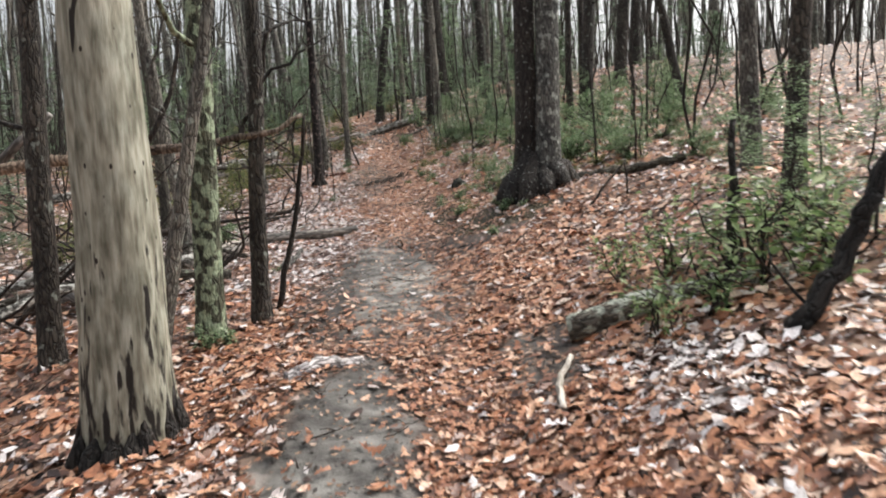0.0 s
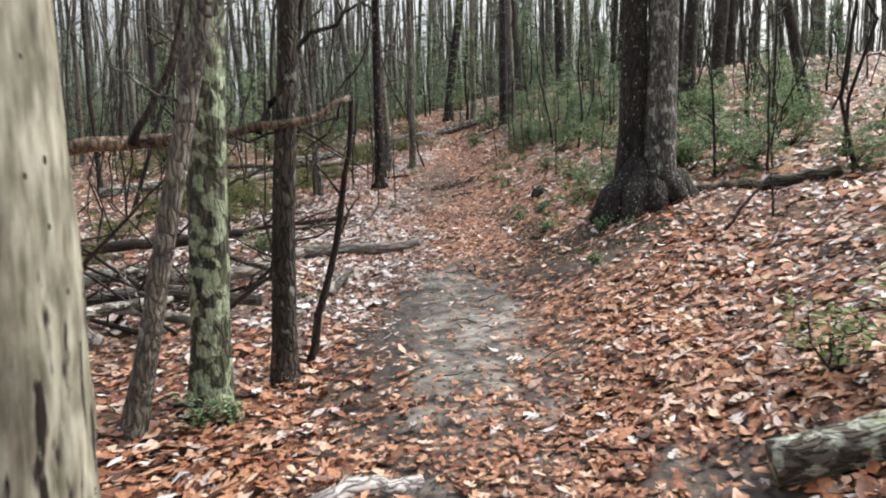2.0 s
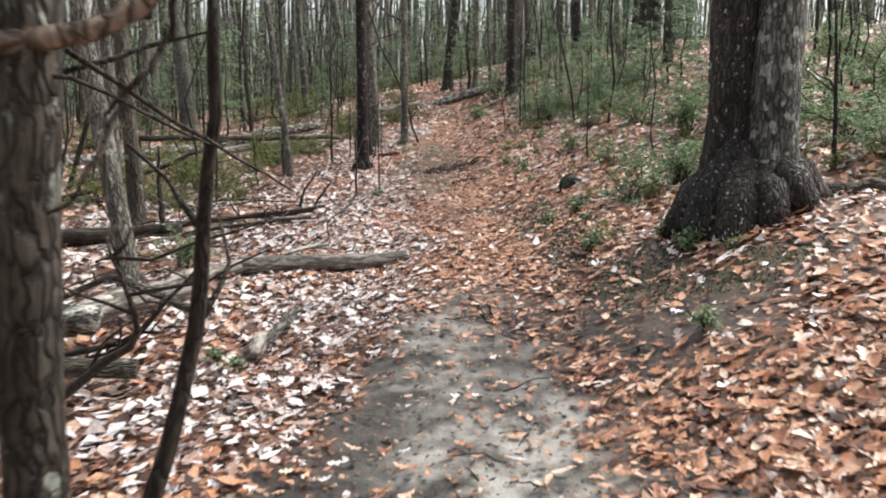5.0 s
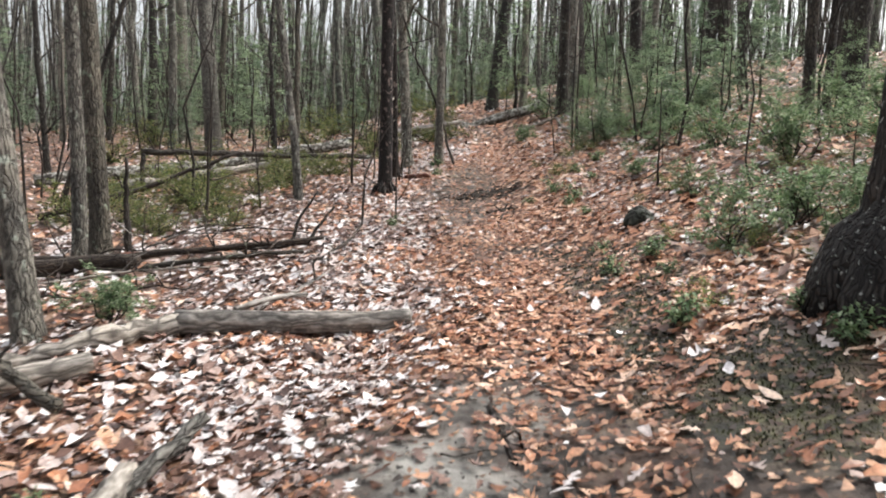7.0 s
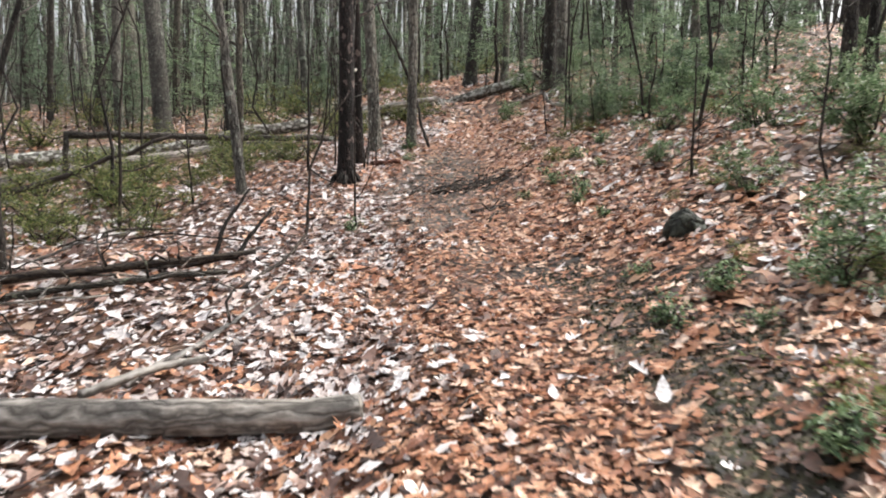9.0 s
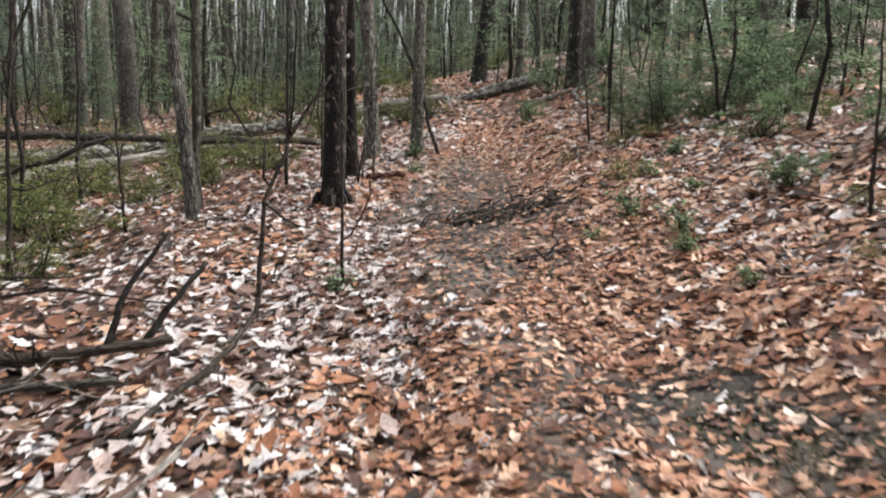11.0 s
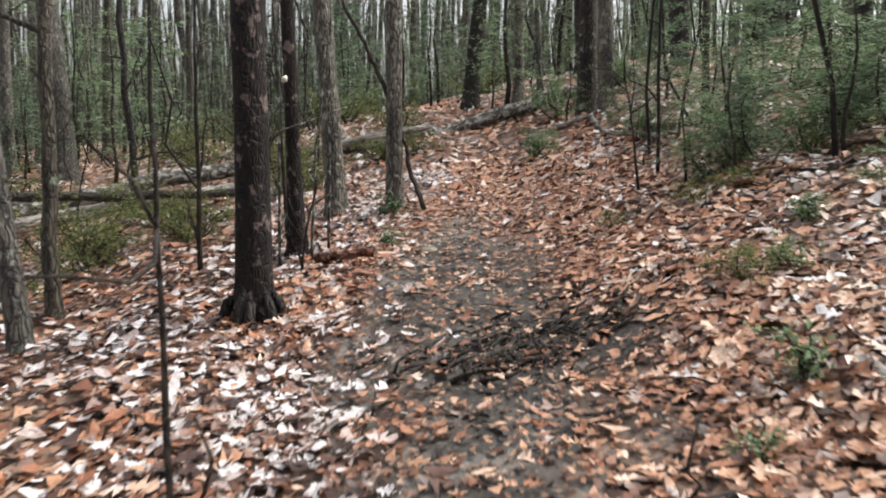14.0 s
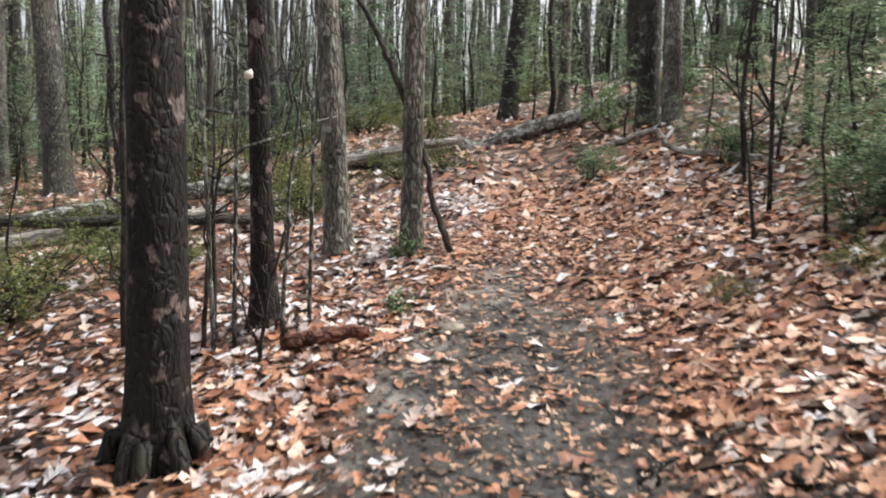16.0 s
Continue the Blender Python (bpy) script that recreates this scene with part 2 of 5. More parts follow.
def ground_material():
    """Leaf litter over grey packed soil; the bare attribute says where the soil shows."""
    m, n, l, b = material("leaf_litter_and_soil", 0.6, 0.4)
    cell = tex(n, l, "voronoi", 9.0, (1, 1, 1))
    sepc = n.new("ShaderNodeSeparateColor")
    l.new(cell.outputs["Color"], sepc.inputs[0])
    # Litter tones held low: shade between the leaves is in the colour.
    lr = ramp(n, [(0.0, (0.02, 0.012, 0.009)), (0.35, (0.07, 0.035, 0.022)), (0.6, (0.16, 0.08, 0.048)), (0.82, (0.28, 0.165, 0.11)), (1.0, (0.45, 0.33, 0.26))])
    l.new(sepc.outputs[0], lr.inputs[0])
    big = tex(n, l, "noise", 0.7, (1, 1, 1), 5)
    br = ramp(n, [(0.3, (0.55, 0.52, 0.48)), (0.7, (1.05, 1.05, 1.05))])
    l.new(big.outputs[0], br.inputs[0])
    litter = mix(n, l, 1.0, lr.outputs[0], br.outputs[0], "MULTIPLY")
    soiln = tex(n, l, "noise", 5, (1, 1, 1), 8)
    sr = ramp(n, [(0.34, (0.035, 0.031, 0.028)), (0.48, (0.15, 0.14, 0.128)), (0.64, (0.33, 0.318, 0.295))])
    l.new(soiln.outputs[0], sr.inputs[0])
    at = n.new("ShaderNodeAttribute")
    at.attribute_name = "bare"
    dk = n.new("ShaderNodeAttribute")
    dk.attribute_name = "mud"
    soil = mix(n, l, dk.outputs["Fac"], sr.outputs[0], (0.03, 0.026, 0.024))
    ms = n.new("ShaderNodeAttribute")
    ms.attribute_name = "moss"
    mossn = tex(n, l, "noise", 22, (1, 1, 1), 5)
    mr = ramp(n, [(0.36, (0.018, 0.017, 0.012)), (0.55, (0.045, 0.05, 0.022)), (0.7, (0.09, 0.1, 0.042))])
    l.new(mossn.outputs[0], mr.inputs[0])
    soil = mix(n, l, ms.outputs["Fac"], soil, mr.outputs[0])
    l.new(mix(n, l, at.outputs["Fac"], litter, soil), b.inputs["Base Color"])
    grit = tex(n, l, "noise", 60, (1, 1, 1), 6)
    bump(n, l, b, grit.outputs[0], 0.6, 0.012)
    return m


GROUND = ground_material()
FUNGUS, _n, _l, _b = material("white_fungus", 0.7)
_b.inputs["Base Color"].default_value = (0.72, 0.68, 0.6, 1)


# ---- mesh helpers ----
def mesh_of(name, verts, faces, mat, smooth=True):
    """A mesh from an array of places and an array of three- or four-cornered faces."""
    verts, faces = np.asarray(verts, np.float32), np.asarray(faces, np.int32)
    me = bpy.data.meshes.new(name)
    k = faces.shape[1]
    me.vertices.add(len(verts))
    me.vertices.foreach_set("co", verts.ravel())
    me.loops.add(faces.size)
    me.loops.foreach_set("vertex_index", faces.ravel())
    me.polygons.add(len(faces))
    me.polygons.foreach_set("loop_start", np.arange(0, faces.size, k, dtype=np.int32))
    me.update(calc_edges=True)
    me.polygons.foreach_set("use_smooth", np.full(len(faces), smooth))
    me.materials.append(mat)
    me.validate()
    return me


def part(name, me, parent, label=""):
    ob = new(name, me)
    ob.parent = parent
    return tagged(ob, label)


def holder(name, place, label, category, group="", kind=""):
    ob = new(name)
    ob.empty_display_size = 0.2
    ob.location = place
    return tagged(ob, label, category, group, kind)


class Shape:
    """Gathers quads of several tubes and leaves for one mesh."""

    def __init__(self):
        self.v, self.f, self.n = [], [], 0

    def add(self, v, f):
        self.v.append(v)
        self.f.append(f + self.n)
        self.n += len(v)

    def mesh(self, name, mat):
        return mesh_of(name, np.concatenate(self.v), np.concatenate(self.f), mat)


def tube(points, radii, sides=8, rough=0.0, r=None, cap=True, lobes=None):
    """A tube of rings along points; rough: uneven girth; lobes: extra radius as a function of (angle, height)."""
    p = np.asarray(points, float)
    radii = np.asarray(radii, float)
    d = np.gradient(p, axis=0)
    d /= np.linalg.norm(d, axis=1)[:, None] + 1e-9
    ref = np.where(np.abs(d[:, 2:3]) > 0.8, np.array([[1.0, 0, 0]]), np.array([[0, 0, 1.0]]))
    a = np.cross(d, ref)
    a /= np.linalg.norm(a, axis=1)[:, None] + 1e-9
    b = np.cross(d, a)
    ang = np.linspace(0, 2 * np.pi, sides, endpoint=False)
    rad = np.repeat(radii[:, None], sides, 1)
    if rough and r is not None:
        rad = rad * (1 + rough * r.normal(size=rad.shape))
    if lobes is not None:
        rad = rad * lobes(ang[None, :], p[:, 2:3] - p[0, 2])
    v = p[:, None] + rad[..., None] * (np.cos(ang)[None, :, None] * a[:, None] + np.sin(ang)[None, :, None] * b[:, None])
    v = v.reshape(-1, 3)
    k, i = np.meshgrid(np.arange(len(p) - 1), np.arange(sides), indexing="ij")
    j = (i + 1) % sides
    f = np.stack([k * sides + i, k * sides + j, (k + 1) * sides + j, (k + 1) * sides + i], -1).reshape(-1, 4)
    if cap:
        for end, flip in ((0, 1), (len(p) - 1, 0)):
            c = len(v)
            v = np.vstack([v, p[end]])
            ii = np.arange(0, sides, 2)
            q = np.stack([end * sides + ii, end * sides + (ii + 1) % sides, end * sides + (ii + 2) % sides, np.full(len(ii), c)], -1)
            f = np.vstack([f, q[:, ::-1] if flip else q])
    return v, f


def bent(a, b, n, wob, r):
    """Points from a to b with a natural wander."""
    t = np.linspace(0, 1, n)[:, None]
    p = np.asarray(a, float) * (1 - t) + np.asarray(b, float) * t
    off = np.cumsum(r.normal(size=(n, 3)), 0) * wob / n ** 0.5
    off -= off[0] * (1 - t) + off[-1] * t
    return p + off


def leaves_at(pos, ahead, up, size, wide=0.5, fold=0.15):
    """Small four-cornered leaves, each two quads folded along the middle."""
    n = len(pos)
    ahead = ahead / (np.linalg.norm(ahead, axis=1)[:, None] + 1e-9)
    side = np.cross(ahead, up)
    side /= np.linalg.norm(side, axis=1)[:, None] + 1e-9
    nor = np.cross(side, ahead)
    s = size[:, None]
    mid = pos + ahead * s * 0.5
    v = np.stack([pos, mid + side * s * wide * 0.5 + nor * s * fold, pos + ahead * s, mid - side * s * wide * 0.5 + nor * s * fold], 1).reshape(-1, 3)
    return v, np.arange(4 * n).reshape(-1, 4)


# ---- ground ----
def trail_x(y):
    return np.interp(y, [-40, 0, 6.6, 10, 13.3, 17.8, 20.5, 23, 27, 40, 90], [1.5, 0.05, -0.25, -0.55, -0.72, -1.5, -1.7, -1.6, -2.2, -5, -8])


def climb(y):
    """The steady rise of the whole slope along the walk."""
    return np.interp(y, [-60, -15, 0, 32, 60, 110, 300], [-2.6, -1.44, 0, 3.072, 4.9, 6.4, 6.4])


def lie(x, y):
    """The land without its bumps: the trail's level, the bank that rises to the right of it and the hollow to the left."""
    zc = np.interp(y, [-40, 0, 6.6, 8.5, 11.5, 13.3, 18, 20.7, 22.5, 25, 30, 40, 60, 120], [-0.3, 0, 0, -0.1, -0.09, -0.06, 0.06, 0.15, 0.25, 0.5, 1.05, 1.4, 1.6, 1.2])
    u = x - trail_x(y)
    right = np.interp(np.clip(u - 0.25, 0, None), [0, 1, 2, 4, 8, 14, 22, 35, 60, 600], [0, 0.27, 0.54, 0.97, 1.5, 2.0, 2.3, 2.2, 0.6, -12])
    valley = np.interp(y, [-40, 0, 15, 20, 28, 50, 120], [-0.8, -0.6, -0.6, -0.55, -0.15, 0.5, 1.2])
    s = np.clip((-u - 0.4) / 6.0, 0, 1)
    s = s * s * (3 - 2 * s) * 0.5 + s * 0.5
    brink = np.clip((-u - 0.35) / 0.5, 0, 1)
    zc = zc - 0.1 * brink * brink * (3 - 2 * brink) * np.interp(y, [8, 11, 15, 18], [0, 1, 0.8, 0.2])
    return climb(y) + zc + right * np.interp(y, [-40, 30, 80], [1, 1, 0.8]) + np.where(u < 0, (valley - zc) * s, 0)


def land(x, y):
    """Height of the ground."""
    x, y = np.asarray(x, float), np.asarray(y, float)
    z = (2 * lie(x, y) + lie(x + 0.25, y) + lie(x - 0.25, y) + lie(x, y + 0.5) + lie(x, y - 0.5)) / 6
    off = np.clip(np.abs(x - trail_x(y)) - 0.3, 0, 1.5) / 1.5
    z = z + (0.018 + 0.035 * off) * (np.sin(2.1 * x + 0.7 * y) * np.sin(1.7 * y - 0.4 * x) + 0.6 * np.sin(4.3 * x - 1.1 * y + 1) * np.sin(3.9 * y + 0.8 * x))
    return z + 0.008 * np.sin(11 * x + 3 * y) * np.sin(9 * y - 4 * x)


def blot(x, y, cx, cy, rx, ry, soft=0.35):
    d = np.sqrt(((x - cx) / rx) ** 2 + ((y - cy) / ry) ** 2)
    d = d + 0.18 * np.sin(7 * x + 3 * y) * np.sin(5 * y - 2 * x) + 0.1 * np.sin(17 * x) * np.sin(13 * y)
    return np.clip((1 + soft - d) / (2 * soft), 0, 1)


def bare_soil(x, y):
    """How much of the soil shows through the leaves, from 0 to 1."""
    u = x - trail_x(y)
    s = blot(u, y, -0.24, 8.0, 0.72, 2.5)
    s = np.maximum(s, blot(x, y, -0.58, 3.9, 0.42, 1.45))
    s = np.maximum(s, 0.8 * moss(x, y))
    s = np.maximum(s, 0.6 * blot(u, y, 0.05, 10.0, 0.65, 0.7))
    s = np.maximum(s, 0.5 * blot(u, y, -0.2, 14.0, 0.22, 0.9))
    s = np.maximum(s, blot(u, y, -0.1, 18.2, 0.58, 2.4))
    s = np.maximum(s, 0.8 * blot(x, y, -1.95, 17.1, 0.3, 0.75))
    s = np.maximum(s, 0.88 * blot(x, y, -1.45, 15.8, 0.36, 0.9))
    s = np.maximum(s, 0.75 * blot(u, y, -0.8, 7.2, 0.3, 2.0))
    s = np.maximum(s, blot(x, y, -1.2, 17.2, 0.5, 0.5))
    s = np.maximum(s, 0.9 * blot(x, y, -0.5, 13.8, 0.3, 0.3))
    s = np.maximum(s, 0.84 * blot(x, y, 0.45, 9.45, 0.68, 1.0))
    s = np.maximum(s, 0.8 * blot(x, y, 0.6, 4.75, 0.26, 0.6))
    s = np.maximum(s, 0.7 * blot(x, y, -0.15, 13.0, 0.3, 0.55))
    return s


# Mud on the trail and other patches of darker ground, in one mask.
def mud(x, y):
    return np.maximum.reduce([blot(x, y, -0.5, 13.8, 0.3, 0.3), blot(x, y, -1.2, 17.2, 0.5, 0.5), blot(x, y, 0.45, 9.5, 0.85, 1.1), 0.8 * blot(x, y, 0.72, 4.75, 0.32, 0.6), blot(x, y, -0.15, 13.0, 0.35, 0.6),
                              0.85 * blot(x, y, -1.5, 18.2, 0.55, 1.5), 0.9 * blot(x, y, -1.15, 16.9, 0.6, 0.6), 0.35 * blot(x, y, -0.58, 3.9, 0.45, 1.4), 0.5 * blot(x, y, -1.3, 16.2, 0.3, 0.7), 0.85 * blot(x - trail_x(y), y, -0.8, 7.3, 0.32, 2.1), 0.6 * blot(x - trail_x(y), y, -0.65, 4.6, 0.25, 0.9)])


def moss(x, y):
    """Olive moss along the foot of the bank and round the oak."""
    return np.maximum.reduce([blot(x, y, -0.36, 13.5, 0.22, 0.3), blot(x, y, -0.12, 12.5, 0.22, 0.9), blot(x, y, 0.1, 11.3, 0.2, 0.8),
                              blot(x, y, 0.5, 10.3, 0.5, 0.55), 0.9 * blot(x, y, 1.0, 9.75, 0.7, 0.3), 0.8 * blot(x, y, 0.2, 13.0, 0.3, 0.25), 0.8 * blot(x, y, 0.3, 12.1, 0.25, 0.4)])


def build_ground():
    n = 281
    s = np.linspace(-1, 1, n)
    gx = np.sign(s) * (10 * np.abs(s) + 900 * np.abs(s) ** 7) - 0.5
    gy = np.sign(s) * (16 * np.abs(s) + 900 * np.abs(s) ** 7) + 12
    X, Y = np.meshgrid(gx, gy)
    Z = land(X, Y)
    v = np.stack([X, Y, Z], -1).reshape(-1, 3)
    i, j = np.meshgrid(np.arange(n - 1), np.arange(n - 1), indexing="ij")
    f = np.stack([i * n + j, i * n + j + 1, (i + 1) * n + j + 1, (i + 1) * n + j], -1).reshape(-1, 4)
    me = mesh_of("ground", v, f, GROUND)
    for name, val in (("bare", bare_soil(X, Y)), ("mud", mud(X, Y)), ("moss", moss(X, Y))):
        me.attributes.new(name, "FLOAT", "POINT").data.foreach_set("value", val.ravel().astype(np.float32))
    return tagged(new("ground", me), "forest floor of brown leaf litter and packed grey soil", "ground", kind="structure")


ground = build_ground()


def lift(x, y, z):
    """A place given by its height over the climb of the trail."""
    return (x, y, z + float(climb(y)))


def on(x, y, dz=0.0):
    return (x, y, float(land(x, y)) + dz)


# ---- trees ----
def flare_of(size, count, phase, rise=0.2):
    """Root flare: lobes that swell towards the foot."""
    return lambda ang, h: 1 + size * np.exp(-np.clip(h - 0.25, 0, None) / rise) * (0.65 + 0.35 * np.cos(count * ang + phase)) + 0.04 * np.cos(3 * ang + phase + h)


def crown_of(top_points, radii, seed, mat, count=9, reach=2.6, low=0.45):
    """Bare limbs with side branches on the upper trunk."""
    r = np.random.default_rng(seed)
    sh = Shape()
    n = len(top_points)
    for k in range(count):
        i = int(n * (low + (0.97 - low) * (k + r.random()) / count))
        i = min(i, n - 1)
        a = top_points[i]
        th = r.uniform(0, 2 * np.pi)
        L = reach * (1.15 - 0.7 * k / count) * r.uniform(0.6, 1.2) * (1.0 if i > 0.55 * n else 0.45)
        b = a + np.array([np.cos(th) * L, np.sin(th) * L, L * r.uniform(0.35, 0.9)])
        p = bent(a, b, 6, 0.35 * L * 0.4, r)
        r0 = max(0.008, min(radii[i] * 0.5, 0.02 * L + 0.006))
        sh.add(*tube(p, np.linspace(r0, 0.004, 6), 5, cap=False))
        for _ in range(2):
            q = p[r.integers(2, 5)]
            e = q + r.normal(size=3) * L * 0.25 + np.array([0, 0, L * 0.15])
            sh.add(*tube(bent(q, e, 4, 0.08 * L, r), np.linspace(r0 * 0.4, 0.003, 4), 4, cap=False))
    return sh.mesh("crown", mat)


def trunk_mesh(d, height, lean, seed, mat, sides=16, flare=0.5, wob=0.12, rings=26, rough=0.025, taper=0.75, rise=0.2):
    r = np.random.default_rng(seed)
    z = np.concatenate([[-0.25, -0.1, 0, 0.06, 0.14, 0.25, 0.4], 0.6 + (height - 0.6) * np.linspace(0, 1, rings - 7) ** 1.4])
    w = np.cumsum(r.normal(size=(rings, 2)), 0) * wob / rings ** 0.5
    w -= w[2]
    t = np.clip(z / height, 0, 1)
    p = np.stack([lean[0] * z + w[:, 0] * t * 2, lean[1] * z + w[:, 1] * t * 2, z], -1)
    rad = 0.5 * d * (1 - taper * t)
    v, f = tube(p, rad, sides, rough, r, True, flare_of(flare, r.integers(4, 7), r.uniform(0, 6), rise))
    return mesh_of("trunk", v, f, mat), p, rad


def tree(name, label, x, y, d, mat, lean=(0, 0), height=12.0, seed=1, flare=0.5, group="", limbs=8, sides=16, wob=0.25, low=0.45):
    th = holder(name, on(x, y), label, "tree", group)
    me, p, rad = trunk_mesh(d, height, lean, seed, mat, sides, flare, wob)
    part("trunk", me, th)
    if limbs:
        part("crown", crown_of(p, rad, seed + 50, mat, limbs, height * 0.2, low), th, "bare leafless limbs")
    return th


def branch_part(th, name, pts, r0, r1, mat, seed, label="", sides=6):
    """A branch of a thing, along world points."""
    r = np.random.default_rng(seed)
    pts = np.asarray(pts, float)
    t = np.linspace(0, len(pts) - 1, len(pts) * 3)
    fine = np.stack([np.interp(t, np.arange(len(pts)), pts[:, k]) for k in range(3)], -1)
    fine[1:-1] += r.normal(size=(len(t) - 2, 3)) * r0 * 0.3
    v, f = tube(fine - np.array(th.location), np.linspace(r0, r1, len(t)), sides, 0.06, r)
    return part(name, mesh_of(name, v, f, mat), th, label)


NEAR = "trees beside the trail"
dead = tree("dead_tree", "standing dead trunk, bare pale wood, blackened rotten foot", -1.80, 4.32, 0.5, DEAD_WOOD, (0.003, 0), 7.0, 11, 0.14, limbs=0, sides=28, wob=0.06)


def rotten_foot():
    r = np.random.default_rng(12)
    sh = Shape()
    for k in range(15):
        a = k * 0.42 + r.normal() * 0.1
        h = r.uniform(0.12, 0.34)
        rr = 0.235
        c, s = math.cos(a), math.sin(a)
        pts = [(c * (rr + 0.08), s * (rr + 0.08), -0.12), (c * (rr + 0.03), s * (rr + 0.03), 0.04), (c * rr * 1.02, s * rr * 1.02, h * 0.6), (c * rr * 0.98, s * rr * 0.98, h)]
        sh.add(*tube(bent(pts[0], pts[1], 3, 0.01, r).tolist() + pts[2:], [0.075, 0.07, 0.065, 0.04, 0.012], 7, 0.1, r))
    part("rotten_foot", sh.mesh("rotten_foot", BLACK_ROT), dead, "black rotten flared foot")


rotten_foot()
lichen_tree = tree("oak_tree", "slim trunk blotched with pale green lichen", -1.93, 6.28, 0.235, BARK_LICHEN, (0.035, 0), 11, 12, 0.25, NEAR, sides=20, wob=0.05)
slim = tree("young_tree", "slim straight dark-barked tree beside the trail", -1.60, 6.66, 0.155, BARK_DARK, (0.02, 0), 9, 13, 0.35, NEAR, wob=0.08)
tree("young_tree", "leaning grey furrowed young tree", -2.22, 5.90, 0.13, BARK_GREY, (0.19, 0.02), 6, 14, 0.2, NEAR, wob=0.08)
tree("oak_tree", "dark wet trunk behind the dead tree", -3.13, 6.03, 0.19, BARK_DARK, (0.02, 0), 11, 15, 0.4, NEAR, wob=0.1)
red = tree("maple_tree", "reddish-brown trunk with flaking bark beside the trail", -2.80, 17.92, 0.2, BARK_RED, (0.008, 0), 12, 16, 0.55, NEAR, sides=22, wob=0.08)
_r = np.random.default_rng(61)
for k in range(9):
    a = k * 0.7 + _r.normal() * 0.12
    c, q, h = math.cos(a), math.sin(a), _r.uniform(0.12, 0.3)
    _v, _f = tube([(c * 0.085, q * 0.085, h), (c * 0.1, q * 0.1, h * 0.6), (c * 0.14, q * 0.14, 0.1), (c * 0.17, q * 0.17, 0.0), (c * 0.22, q * 0.22, -0.1)], [0.008, 0.022, 0.033, 0.035, 0.025], 9, 0.16, _r)
    part("root", mesh_of("root", _v, _f, BLACK_ROT), red, "black wet root at the foot")
fung = tree("maple_tree", "slim brown trunk with a white bracket fungus", -2.92, 19.25, 0.115, BARK_RED, (-0.018, 0), 9, 17, 1.0, NEAR, wob=0.05)
tree("oak_tree", "grey furrowed trunk leaning a little", -3.11, 21.4, 0.21, BARK_GREY, (-0.07, 0), 12, 18, 0.4, NEAR, wob=0.1)
tree("oak_tree", "grey straight trunk at the bend of the trail", -2.47, 21.05, 0.165, BARK_GREY, (0.005, 0), 12, 19, 0.35, NEAR, wob=0.08)
tree("young_tree", "thin grey leaning young tree in the hollow", -3.98, 17.6, 0.125, BARK_GREY, (-0.08, 0), 8, 20, 0.3, NEAR, wob=0.1)
tree("young_tree", "thin brown young tree in the hollow", -4.31, 18.44, 0.1, BARK_BROWN, (-0.02, 0), 8, 21, 0.3, NEAR)
tree("oak_tree", "grey leaning trunk among fallen branches", -3.8, 11.55, 0.19, BARK_GREY, (-0.15, 0), 10, 22, 0.3, NEAR, wob=0.1)
tree("oak_tree", "mottled grey trunk among fallen branches", -5.6, 14.85, 0.17, BARK_GREY, (-0.015, 0), 12, 23, 0.3, NEAR, wob=0.12)
tree("oak_tree", "brown furrowed trunk among fallen branches", -5.25, 14.7, 0.22, BARK_BROWN, (-0.04, 0), 12, 24, 0.3, NEAR, wob=0.12)


def big_oak():
    """Two stems grown into one, on a wide flared foot with spreading roots."""
    th = holder("twin_oak_tree", on(1.4, 10.85), "large double-stemmed oak, black wet side and grey furrowed side, flared foot", "tree", NEAR)
    for dx, dy, d, mat, lean, seed in ((-0.15, 0.06, 0.31, BARK_SPECK, (0.012, 0), 31), (0.13, -0.06, 0.36, BARK_ASH, (0.03, 0.02), 32)):
        me, p, rad = trunk_mesh(d, 14, lean, seed, mat, 30, 1.0 if dx < 0 else 0.5, 0.08, 30, 0.03, 0.75, 0.36)
        ob = part("trunk", me, th)
        ob.location = (dx, dy, 0)
        c = part("crown", crown_of(p, rad, seed + 9, mat, 8, 3), th, "bare leafless limbs")
        c.location = ob.location
    r = np.random.default_rng(5)
    for a, L, w, top in ((3.2, 0.62, 0.17, 0.6), (3.75, 0.6, 0.17, 0.7), (4.3, 0.52, 0.17, 0.6), (4.85, 0.5, 0.17, 0.5), (5.45, 0.55, 0.16, 0.6), (6.0, 0.62, 0.16, 0.55), (0.5, 0.6, 0.14, 0.5), (2.6, 0.6, 0.16, 0.6), (1.5, 0.6, 0.14, 0.5)):
        c, s = math.cos(a), math.sin(a)
        pts = []
        far = 1.12 if 2.5 < a < 4.4 else 1.0
        for q, h in ((0.14, top), (0.23 * far, top * 0.62), (0.33 * far, 0.24), (0.44 * far, 0.04), (L * far, -0.12)):
            x, y = 1.4 + c * q, 10.85 + s * q * 0.8
            pts.append((c * q, s * q * 0.8, float(land(x, y)) - th.location.z + h))
        v, f = tube(pts, np.array([0.25, 0.7, 0.95, 0.85, 0.45]) * w, 12, 0.04, r)
        part("root", mesh_of("root", v, f, BARK_SPECK), th)
    return th


